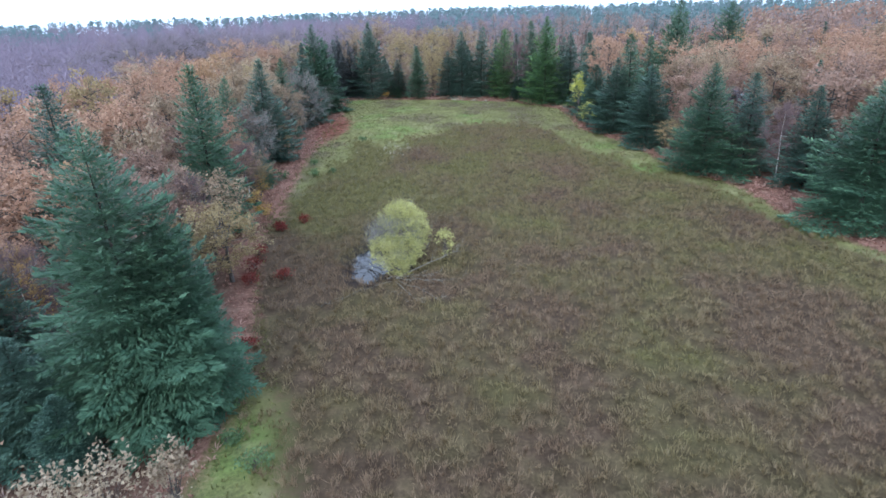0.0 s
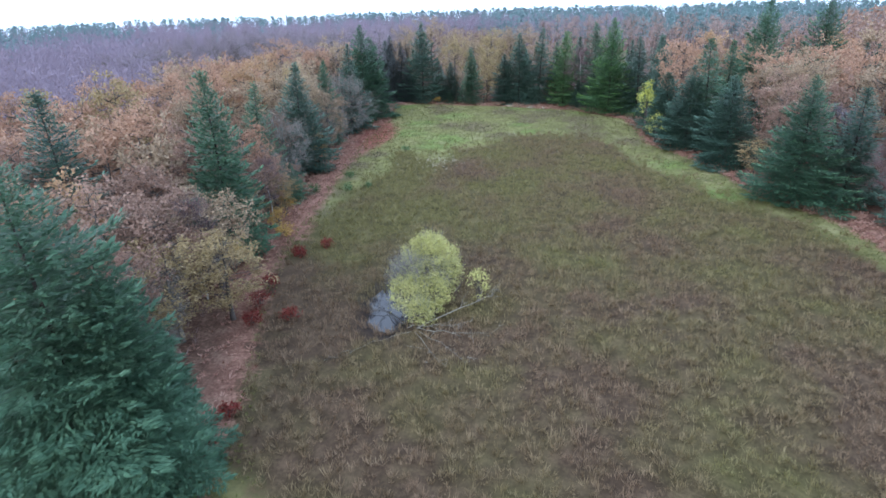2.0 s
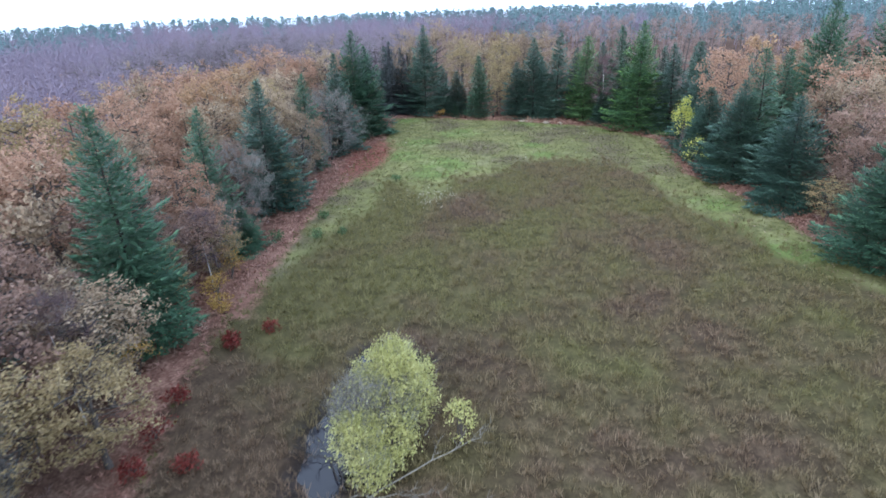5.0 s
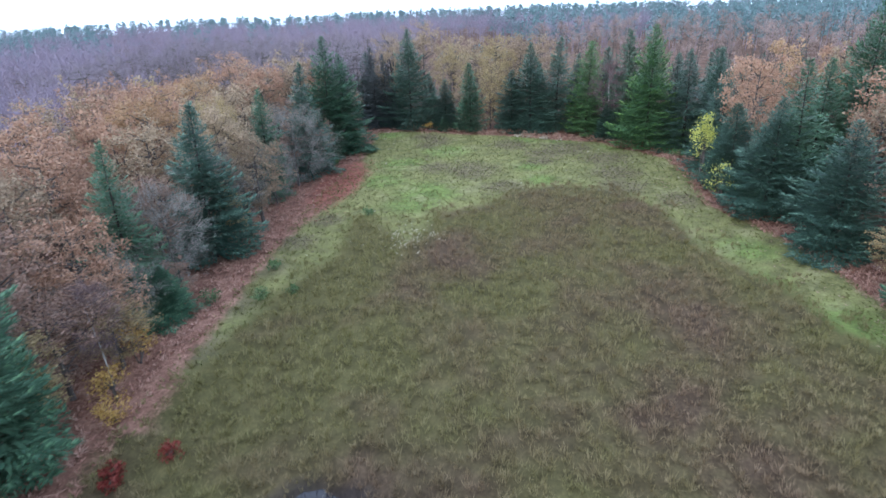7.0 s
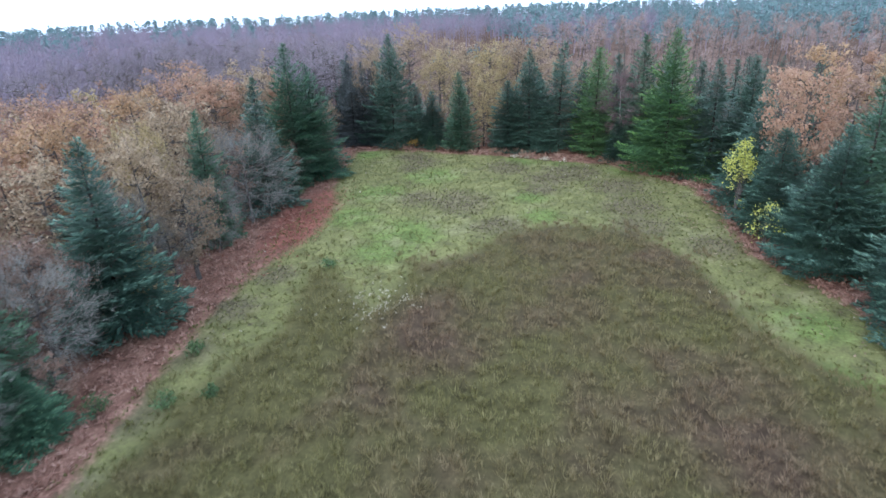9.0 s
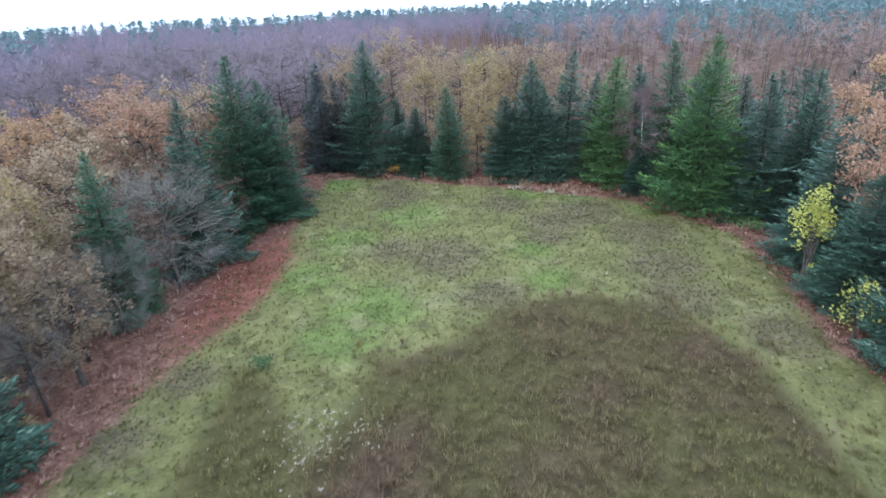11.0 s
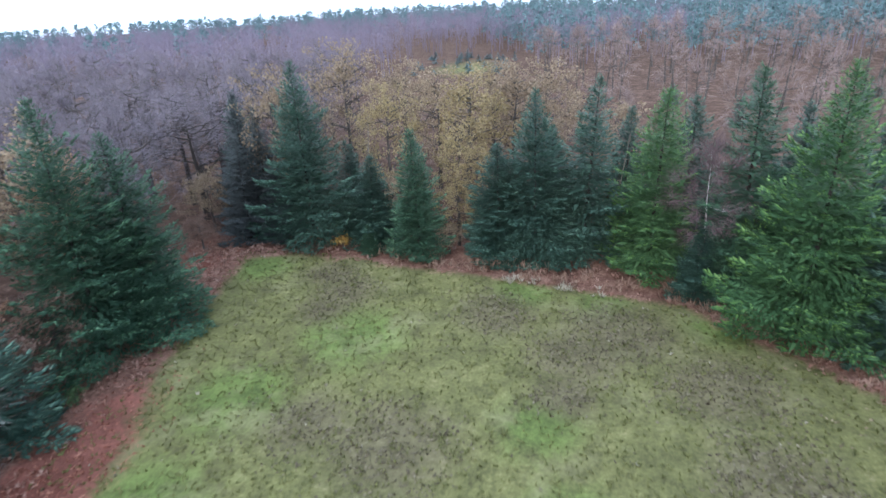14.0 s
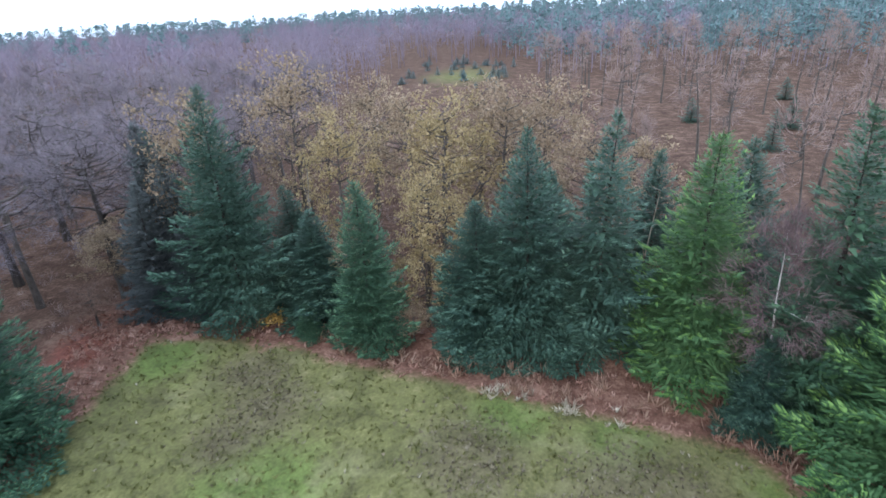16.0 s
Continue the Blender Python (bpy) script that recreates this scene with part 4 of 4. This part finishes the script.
    tr = tube([(0, 0, 0), (0.1, 0, 6), (0.1, 0.1, 10)], [0.09, 0.07, 0.03], 3)
    n = 135
    d = rand_dirs(rng, n, 0.25)
    p = d * [2.9, 2.9, 4.0] * rng.uniform(0.25, 0.95, (n, 1)) + [0, 0, 6.8]
    w = unit(d * 0.7 + rng.normal(size=(n, 3)) * 0.5 + [0, 0, 0.3])
    return tr, slivers(p, w, unit(np.cross(w, rand_dirs(rng, n))), rng.uniform(0.8, 1.7, n), 0.085)


def far_pine(seed):
    rng = np.random.default_rng(seed)
    tr = tube([(0, 0, 0), (0.1, 0, 7), (0.2, 0.1, 12)], [0.11, 0.09, 0.04], 3)
    zc, ac = rng.uniform(3.4, 11.6, 12), rng.uniform(0, 6.28, 12)
    rc = 2.1 * (1 - (zc - 3.4) / 9.5) * rng.uniform(0.5, 1, 12)
    c = np.stack([rc * np.cos(ac), rc * np.sin(ac), zc], 1)
    p = np.repeat(c, 9, 0) + rng.normal(size=(108, 3)) * [0.55, 0.55, 0.4]
    d = rand_dirs(rng, 108, 0.35)
    return tr, slivers(p, d, unit(np.cross(d, rand_dirs(rng, 108))), rng.uniform(0.7, 1.3, 108), 0.45)


def far_oak(seed):
    rng = np.random.default_rng(seed)
    tr = tube([(0, 0, 0), (0.1, 0, 5), (0.1, 0.1, 8)], [0.2, 0.14, 0.05], 3)
    d = rand_dirs(rng, 84, 0.2)
    p = d * [3.3, 3.3, 3.4] * rng.uniform(0.5, 1.0, (84, 1)) + [0, 0, 7.6]
    w = rand_dirs(rng, 84)
    return tr, kites(p, w, unit(np.cross(w, rand_dirs(rng, 84))), rng.uniform(0.6, 1.2, 84), 0.55)


def sow(rng, spots, makers, heights, base_h):
    bits = [m for m in makers]
    woods, crowns = [], []
    for x, y in spots:
        tr, cr = bits[int(rng.integers(len(bits)))]
        s, a, z = rng.uniform(*heights) / base_h, rng.uniform(0, 6.28), float(land(x, y))
        m = np.array([[math.cos(a), math.sin(a), 0], [-math.sin(a), math.cos(a), 0], [0, 0, 1]]) * s * np.array([rng.uniform(0.9, 1.2)] * 2 + [1.0])
        woods.append((tr[0] @ m + [x, y, z], tr[1]))
        crowns.append((cr[0] @ m + [x, y, z], cr[1]))
    return join(woods), join(crowns)


def far_spots(rng, count, lo, hi, keep, centre=(0, 60)):
    r = np.sqrt(rng.uniform(lo * lo, hi * hi, count * 4))
    a = rng.uniform(radians(-46), radians(52), count * 4)
    x, y = centre[0] - r * np.sin(a), centre[1] + r * np.cos(a)
    ok = np.array([keep(p, q) for p, q in zip(x, y)], dtype=bool)
    return list(zip(x[ok], y[ok]))[:count]


def side_angle(x, y):
    return math.degrees(math.atan2(-x, y - 60))


far_rng = np.random.default_rng(9)
near_w = lambda x, y: (x < -50 and y < 182 and not (x > -80 and y > 124)) and in_sight(x, y)
bare_spots = far_spots(far_rng, 420, 40, 190, near_w, (-20, 20))
bare_spots += far_spots(far_rng, 900, 118, 300, lambda x, y: (x < -4 or y > 232) and (y > 180 or x < -78) and not is_gap(x, y) and side_angle(x, y) > -14)
pine_spots = far_spots(far_rng, 620, 175, 330, lambda x, y: side_angle(x, y) < 2 and y > 214 - 0.2 * x and not is_gap(x, y))
clump = lambda x, y: math.sin(x * 0.05 + 1.5 * math.sin(y * 0.04)) + math.sin(y * 0.061 + x * 0.013) > -0.35
pine_spots += far_spots(far_rng, 1150, 285, 420, clump)
bare_spots += far_spots(far_rng, 260, 290, 410, lambda x, y: not clump(x, y))
pine_spots += far_spots(far_rng, 40, 205, 235, lambda x, y: 24 < side_angle(x, y) < 34)
pine_spots += far_spots(far_rng, 110, 190, 300, lambda x, y: 39 < side_angle(x, y) < 50)
oak_spots = far_spots(far_rng, 320, 90, 260, lambda x, y: x > 70 and side_angle(x, y) < -40 or (x > 97 and y < 200))
for spots, maker, heights, base, mat, label in ((bare_spots, far_bare, (11.2, 13.4), 12, HAZED_TWIG, "far leafless purple-grey wood with painted-in haze"), (pine_spots, far_pine, (10.6, 13.0), 12.2, HAZED_PINE, "far blue-green pine wood with painted-in haze"),
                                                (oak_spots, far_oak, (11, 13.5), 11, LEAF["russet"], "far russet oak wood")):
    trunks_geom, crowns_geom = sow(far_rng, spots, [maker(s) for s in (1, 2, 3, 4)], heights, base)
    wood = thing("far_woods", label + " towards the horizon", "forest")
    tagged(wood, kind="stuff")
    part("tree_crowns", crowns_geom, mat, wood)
    part("tree_trunks", trunks_geom, HAZED_TWIG, wood)


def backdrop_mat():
    m, nt, bsdf, out = start_mat("hazed_distance")
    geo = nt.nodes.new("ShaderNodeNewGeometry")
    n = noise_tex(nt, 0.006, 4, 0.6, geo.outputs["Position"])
    # the hills' colour holds the haze of the distance
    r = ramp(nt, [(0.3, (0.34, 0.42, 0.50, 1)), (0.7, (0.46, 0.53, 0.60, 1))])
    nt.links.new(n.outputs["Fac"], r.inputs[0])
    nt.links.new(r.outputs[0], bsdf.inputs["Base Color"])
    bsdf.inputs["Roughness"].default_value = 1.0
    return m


def build_backdrop():
    """Low wooded hills at the end of sight, with an uneven crest; their pale blue is painted haze."""
    a = np.linspace(radians(-75), radians(75), 700)
    R = 3300
    rng = np.random.default_rng(3)
    crest = -92 + 16 * np.sin(a * 3.1 + 0.5) + 7 * np.sin(a * 9.7) + rng.normal(size=700) * 1.6
    x, y = -R * np.sin(a), 60 + R * np.cos(a)
    foot = np.stack([x * 0.93, 60 + (y - 60) * 0.93, np.full(700, -170.0)], 1)
    top = np.stack([x, y, crest], 1)
    back = np.stack([x * 1.08, 60 + (y - 60) * 1.08, np.full(700, -170.0)], 1)
    v = np.concatenate([foot, top, back])
    i = np.arange(699)
    f = np.concatenate([np.stack(t, 1) for t in ((i, i + 1, i + 701), (i, i + 701, i + 700), (i + 700, i + 701, i + 1401), (i + 700, i + 1401, i + 1400))])
    tagged(new("backdrop", mesh_of("backdrop", v, f, backdrop_mat())), "pale blue-grey hills at the horizon with haze painted in", "hills", kind="structure")


build_backdrop()


# ---- the willow in the pool ----
def build_willow():
    rng = np.random.default_rng(91)
    ob = thing("willow_bush", "round yellow-green willow bush growing beside the dark pool", "bush")
    root = np.array([-3.6, 42.4, float(land(-3.6, 42.4)) - 0.1])
    # centre, radii, leaves, bare twigs
    lobes = [((-3.2, 45.3, 2.7), (1.95, 1.7, 1.65), 2100, 380), ((-4.4, 42.3, 1.6), (1.4, 1.3, 1.2), 800, 300), ((-2.9, 42.6, 1.6), (1.2, 1.4, 1.2), 760, 300), ((-3.3, 43.6, 2.2), (1.4, 1.3, 1.35), 220, 900),
             ((-4.7, 43.9, 2.2), (1.3, 1.4, 1.35), 110, 1900), ((-3.6, 40.9, 1.0), (1.0, 0.9, 0.9), 420, 300), ((-2.0, 44.6, 2.1), (0.9, 1.0, 1.0), 420, 100), ((-3.5, 46.6, 3.2), (0.9, 0.8, 1.2), 420, 100)]
    tips_all, leaf_bits, twig_bits = [], [], []
    for c, rad, n, bare_twigs in lobes:
        d = rand_dirs(rng, 46, 0.3)
        ends = np.array(c) + d * rad * rng.uniform(0.6, 1.0, (46, 1))
        mids = (root + np.array(c)) / 2 + rng.normal(size=(5, 3)) * 0.45
        for k in range(5):
            foot = root + rng.normal(size=3) * [0.5, 0.5, 0.02]
            fork = np.array(c) + rng.normal(size=3) * 0.5
            stem = [tube([foot, mids[k], fork], [0.09, 0.06, 0.035], 5)]
            for e in ends[k::5]:
                stem.append(tube([fork, (fork + e) / 2 + rng.normal(size=3) * 0.12, e], [0.03, 0.018, 0.008], 3))
            part("stem", join(stem), BARK, ob)
        tips = np.concatenate([ends, np.array(c) + rand_dirs(rng, 260, 0.25) * rad * rng.uniform(0.6, 1.16, (260, 1))])
        leaf_bits.append(leaves(rng, tips, n * 7, 0.085, 0.17))
        twig_bits.append(twigs(rng, tips, np.array(c) - [0, 0, 1.2], bare_twigs, 0.75, 0.02))
    part("foliage", join(leaf_bits), LEAF["willow"], ob)
    part("twig_haze", join(twig_bits), TWIG_GREY, ob)


build_willow()


def shrub(name, x, y, h, r, mat, label, group, n=420, size=0.13, seed=0, bare_share=0):
    rng = np.random.default_rng(seed + int(abs(x * 13 + y * 7)))
    ob = thing(name, label, "shrub", group)
    ob.matrix_basis = Matrix.Translation((x, y, float(land(x, y)) - 0.03))
    d = rand_dirs(rng, 24, 0.5)
    ends = d * [r, r, h * 0.48] * rng.uniform(0.6, 1.0, (24, 1)) + [0, 0, h * 0.55]
    ends[:, 2] = np.clip(ends[:, 2], 0.15 * h, h)
    for k in range(4):
        fork = np.array([rng.normal() * 0.15 * r, rng.normal() * 0.15 * r, 0.35 * h])
        part("stem", join([tube([(0.05 * k - 0.1, 0, 0), fork], [0.03 * h ** 0.5, 0.018 * h ** 0.5], 4)] + [tube([fork, (fork + e) / 2 + rng.normal(size=3) * 0.05, e], [0.014 * h ** 0.5, 0.01, 0.004], 3) for e in ends[k::4]]), BARK, ob)
    tips = np.concatenate([ends, ends * rng.uniform(0.8, 1.05, (24, 1))])
    part("foliage", leaves(rng, tips, n, size, 0.22 * r), mat, ob)
    return ob


shrub("lime_sapling", 23.4, 98.0, 7.2, 1.3, LEAF["lime"], "sapling with bright lime-yellow leaves before dark spruces", "lime saplings", 1300, 0.16)
shrub("lime_sapling", 23.4, 91.0, 4.4, 1.2, LEAF["lime"], "sapling with sparse lime-yellow leaves before dark spruces", "lime saplings", 300, 0.14)
shrub("willow_sapling", 0.2, 44.0, 2.7, 0.75, LEAF["willow"], "small sapling with pale yellow leaves near the pool", "", 520, 0.11)
for x, y, h, r in ((-15.4, 43.0, 0.9, 0.9), (-12.6, 41.1, 0.75, 0.7), (-15.6, 51.9, 0.7, 0.55), (-13.5, 53.4, 0.7, 0.6), (-12.4, 30.9, 0.8, 0.6), (-12.4, 27.8, 0.9, 0.7), (-15.9, 45.8, 0.9, 0.7), (-13.0, 29.2, 0.7, 0.5),
                   (-15.1, 40.6, 0.8, 0.7), (-15.2, 51.2, 0.6, 0.5), (-12.9, 26.2, 0.8, 0.7)):
    shrub("red_shrub", x, y, h, r, LEAF["red"], "low crimson shrub in brown moor grass", "crimson shrubs", 300, 0.12)
for x, y, h, r in ((-15.6, 69.2, 1.0, 0.6), (-13.6, 70.4, 0.6, 0.5), (-19.4, 68.6, 1.1, 0.8), (-11.6, 86.8, 0.8, 0.6), (-20.3, 104.8, 1.1, 0.6), (-9.2, 20.8, 1.1, 0.8), (-11.4, 25.6, 0.8, 0.7), (-10.9, 22.6, 0.6, 0.6), (-16.6, 74.4, 0.7, 0.6)):
    shrub("green_shrub", x, y, h, r, LEAF["green"], "small green shrub in the grass", "green shrubs", 300, 0.12)
for x, y, h, r in ((-19.2, 57.4, 2.4, 0.9), (-19.9, 60.8, 2.6, 1.2), (-18.0, 55.6, 1.5, 0.8), (-10.9, 125.6, 1.3, 0.7), (-19.6, 48.0, 2.6, 1.0)):
    shrub("golden_shrub", x, y, h, r, LEAF["gold"], "golden-leaved shrub at the wood's edge", "golden shrubs", 620, 0.11)
for x, y, h, r in ((-13.8, 17.4, 4.4, 1.5), (-11.4, 18.0, 4.0, 0.9), (-15.8, 16.8, 4.0, 1.6), (-12.6, 15.0, 4.0, 1.4)):
    shrub("dry_shrub", x, y, h, r, LEAF["dry"], "tall shrub with dry pale leaves", "dry shrubs", 750, 0.15)


# ---- fallen wood ----
def fallen(pts, r0, label, fans, seed, mat=None):
    rng = np.random.default_rng(seed)
    ob = thing("fallen_stem", label, "fallen wood", "fallen stems by the pool")
    p = np.array([(x, y, float(land(x, y)) + z) for x, y, z in pts])
    t = np.linspace(0, 1, 9)
    u = np.linspace(0, 1, len(p))
    spine = np.stack([np.interp(t, u, p[:, i]) for i in range(3)], 1) + rng.normal(size=(9, 3)) * 0.05
    part("stem", tube(spine, np.linspace(r0, r0 * 0.3, 9), 6), mat or DEADWOOD, ob)
    way = unit(p[-1] - p[0])
    for k in range(fans):
        q = spine[min(8, 3 + int(rng.integers(6)))]
        d = unit(way * 0.8 + rng.normal(size=3) * [0.6, 0.6, 0.35] + [0, 0, 0.15])
        ln = rng.uniform(0.5, 1.3)
        e = q + d * ln
        bits = [tube([q, q + d * ln * 0.5 + rng.normal(size=3) * 0.05, e], [r0 * 0.35, r0 * 0.22, 0.008], 4)]
        for _ in range(3):
            g = unit(d + rng.normal(size=3) * 0.6)
            f = q + d * ln * rng.uniform(0.4, 1.0)
            bits.append(tube([f, f + g * 0.45], [0.016, 0.005], 3))
        part("branch", join(bits), mat or DEADWOOD, ob)


fallen(((-3.7, 39.6, 0.25), (-1.0, 42.2, 0.55), (1.3, 43.7, 0.75)), 0.05, "bleached fallen willow stem lying on moor grass", 11, 1)
fallen(((-3.8, 39.5, 0.2), (-2.6, 37.4, 0.25), (-1.7, 35.7, 0.2)), 0.024, "thin grey dead stem lying on moor grass", 5, 2)
fallen(((-3.6, 39.4, 0.3), (-1.6, 37.8, 0.3), (-0.4, 36.2, 0.2)), 0.022, "thin grey dead stem lying on moor grass", 5, 3)
fallen(((-3.6, 39.6, 0.3), (-1.4, 39.3, 0.35), (1.0, 39.6, 0.25)), 0.032, "grey dead stem lying on moor grass", 8, 4)
fallen(((-4.0, 39.4, 0.2), (-6.2, 38.0, 0.25), (-8.0, 36.5, 0.2)), 0.02, "thin grey dead stem lying on moor grass", 4, 5)
fallen(((-4.4, 39.9, 0.2), (-2.8, 39.9, 0.4), (-1.2, 40.4, 0.3)), 0.035, "grey dead stem lying on moor grass", 8, 6)
fallen(((-5.2, 41.2, 0.35), (-6.2, 42.4, 0.4), (-7.3, 42.6, 0.3)), 0.035, "dark dead branch lying in the pool", 8, 8, BARK_DARK)
fallen(((-5.0, 42.6, 0.5), (-6.0, 44.2, 0.5), (-6.9, 45.4, 0.4)), 0.035, "dark dead branch lying in the pool", 8, 9, BARK_DARK)
fallen(((-4.6, 40.2, 0.3), (-5.6, 42.2, 0.35), (-6.8, 43.6, 0.25)), 0.04, "dark dead branch lying in the pool", 9, 7, BARK_DARK)


# ---- grasses and litter ----
def tufts(rng, x, y, blades, length, width, lean, z_off=0.0):
    """Clumps of leaning blades; all blades of a clump spring from one root."""
    n = len(x)
    a = rng.uniform(0, 6.283, (n, blades))
    tilt = rng.uniform(0.1, lean, (n, blades))
    ln = length * rng.uniform(0.55, 1.25, (n, 1)) * rng.uniform(0.6, 1.2, (n, blades))
    root = np.stack([x, y, land(x, y) + z_off], 1)
    h = np.stack([np.cos(a), np.sin(a), np.zeros_like(a)], -1)
    w = a + rng.uniform(-1.2, 1.2, a.shape)
    side = np.stack([-np.sin(w), np.cos(w), np.zeros_like(a)], -1)
    tip = root[:, None] + h * (ln * tilt)[..., None] + np.array([0, 0, 1.0]) * (ln * np.clip(1.0 - 0.4 * tilt, 0.12, 1))[..., None]
    belly = root[:, None] + (tip - root[:, None]) * 0.5 + side * width
    v = np.concatenate([root[:, None], np.stack([belly, tip], 2).reshape(n, blades * 2, 3)], 1)
    b = (np.arange(n) * (1 + 2 * blades))[:, None, None]
    k = np.arange(blades)[None, :, None] * 2
    f = b + np.concatenate([0 * k, k + 1, k + 2], 2)
    return v.reshape(-1, 3), f.reshape(-1, 3)


def spots_in(rng, n, box, keep):
    x, y = rng.uniform(box[0], box[1], n), rng.uniform(box[2], box[3], n)
    ok = keep(x, y)
    return x[ok], y[ok]


def stuff(name, geom, mat, label, category):
    return tagged(new(name, mesh_of(name, *geom, mat)), label, category, kind="stuff")


def wave(x, y, s, ph=0.0):
    return np.sin(x * s + 1.7 * np.sin(y * s * 0.8 + ph)) * np.sin(y * s * 1.1 + 1.3 * np.sin(x * s * 0.7 + 2 + ph))


g_rng = np.random.default_rng(123)
dry = lambda x, y: pond_r(x, y) > 0.92
# tussocks: seven tufts to a clump, the clumps about three quarters of a metre apart
cx, cy = np.meshgrid(np.arange(-18, 38, 0.74), np.arange(8, 99, 0.74))
cx, cy = (c.ravel() + g_rng.normal(size=c.size) * 0.2 for c in (cx, cy))
ok = (inside(MOOR, cx, cy) + g_rng.normal(size=cx.shape) * np.where(cx < -3, 1.9, 1.3) > 0) & dry(cx, cy) & (inside(CLEARING, cx, cy) > 0.5)
cx, cy = cx[ok], cy[ok]
x, y = (np.repeat(c, 7) + g_rng.normal(size=7 * len(c)) * 0.19 for c in (cx, cy))
tall = np.repeat(g_rng.uniform(0.26, 0.72, len(cx)), 7)[:, None]
stuff("moor_grass", tufts(g_rng, x, y, 7, tall, 0.03, 0.75), REED, "brown and straw moor grass tussocks", "grass")
x, y = spots_in(g_rng, 32000, (-20, 40, 14, 126), lambda x, y: (inside(CLEARING, x, y) > 0.2) & (inside(MOOR, x, y) < 0.3) & dry(x, y))
stuff("meadow_grass", tufts(g_rng, x, y, 6, 0.23, 0.05, 1.2), GRASS, "short green meadow grass", "grass")
x, y = spots_in(g_rng, 46000, (-20, 30, 76, 126), lambda x, y: (inside(CLEARING, x, y) > 0.5) & (inside(MOOR, x, y) < 1) & (blots_at(MUDDY, x, y) + 0.25 * wave(x, y, 0.9, 1) + g_rng.normal(size=x.shape) * 0.22 > 0.55))
stuff("leaf_litter", tufts(g_rng, x, y, 3, 0.14, 0.1, 1.6), CLOD, "dark withered plants scattered over the meadow", "plant litter")
strip = lambda x, y: (lambda s: (s < 0.8) & (s > -7) & (g_rng.random(x.shape) < np.exp(-((s + 1.0) / 2.6) ** 2)))(inside(CLEARING, x, y))
x, y = spots_in(g_rng, 52000, (-28, 42, 18, 132), lambda x, y: strip(x, y) & dry(x, y) & ((y < 110) | (x < -16) | (g_rng.random(x.shape) < 0.25)) & ((y > 50) | (g_rng.random(x.shape) < 0.3)) & ((np.hypot((x + 18) / 3, (y - 98) / 9) > 1) | (g_rng.random(x.shape) < 0.35)))
stuff("bracken", tufts(g_rng, x, y, 7, 0.36, 0.075, 1.4), BRACKEN, "dead reddish-brown bracken along the wood's edge", "bracken")
x, y = spots_in(g_rng, 5200, (-17, 26, 106, 128), lambda x, y: (lambda d: (d < 0.1) & (d > -2.6) & (wave(x, y, 0.8, 2) > -0.25))(inside(CLEARING, x, y)))
stuff("pale_bracken", tufts(g_rng, x, y, 9, 0.75, 0.05, 1.0), BRACKEN_PALE, "tall pale tan bracken below the northern spruces", "bracken")
x, y = spots_in(g_rng, 420, (2.5, 12, 116, 122), lambda x, y: (np.abs(inside(CLEARING, x, y) - 0.3) < 0.7) & (wave(x, y, 2.2) > 0.1))
stuff("pale_tussocks", tufts(g_rng, x, y, 16, 0.5, 0.045, 1.0), STRAW, "pale bleached grass tussocks below the spruces", "grass")
x, y = spots_in(g_rng, 1500, (16, 36, 56, 112), lambda x, y: (inside(CLEARING, x, y) > -1.5) & (inside(CLEARING, x, y) < 4.5))
stuff("fallen_leaves", tufts(g_rng, x, y, 2, 0.14, 0.13, 1.8), LEAF["tan"], "fallen tan leaves on short grass", "leaf litter")
x, y = spots_in(g_rng, 9000, (-25, -14, 84, 127), lambda x, y: g_rng.random(x.shape) < np.maximum(np.exp(-(((x + 17.8) / 2.6) ** 2 + ((y - 97.5) / 8) ** 2)), np.exp(-(((x + 22.2) / 2.2) ** 2 + ((y - 123) / 3) ** 2))))
stuff("red_leaf_litter", tufts(g_rng, x, y, 3, 0.16, 0.08, 1.9), RED_LITTER, "fallen red-brown leaves on the wood's edge", "leaf litter")
x, y = spots_in(g_rng, 9000, (-34, 48, 14, 160), lambda x, y: (inside(CLEARING, x, y) < -3) & (inside(CLEARING, x, y) > -26) & (g_rng.random(x.shape) < 0.7))
stuff("undergrowth", tufts(g_rng, x, y, 16, 0.8, 0.022, 1.1), TWIG_PINK, "brown leafless undergrowth on the wood's floor", "undergrowth")
x, y = spots_in(g_rng, 130, (-20, 30, 76, 126), lambda x, y: (inside(CLEARING, x, y) > 0.5) & (inside(MOOR, x, y) < 1))
x, y = np.concatenate([x, g_rng.normal(-6.0, 1.5, 160)]), np.concatenate([y, g_rng.normal(81.5, 1.5, 160)])
stuff("straw_tufts", tufts(g_rng, x, y, 5, 0.22, 0.05, 1.1), STRAW, "pale straw tufts in the meadow", "grass")


# ---- dead stems among the trees ----
def snag(x, y, h, lean_x, seed):
    rng = np.random.default_rng(seed)
    ob = thing("dead_stem", "pale dead stem standing among the spruces", "dead tree", "dead stems")
    z = float(land(x, y)) - 0.05
    pts = [(x + lean_x * t * t + rng.normal() * 0.05, y + rng.normal() * 0.05, z + h * t) for t in np.linspace(0, 1, 6)]
    part("stem", tube(pts, np.linspace(0.07, 0.025, 6), 5), DEADWOOD, ob)
    for k in range(5):
        q = np.array(pts[3 + k % 3])
        d = rand_dirs(rng, 1, 0.5)[0]
        part("branch", tube([q, q + d * 0.5, q + d * 0.9 + [0, 0, 0.25]], [0.035, 0.022, 0.008], 4), DEADWOOD, ob)


snag(11.3, 124.6, 9.6, 0.7, 1)
snag(-9.0, 128.6, 9.6, 0.5, 2)
snag(-16.4, 128.2, 9.8, 0.3, 4)
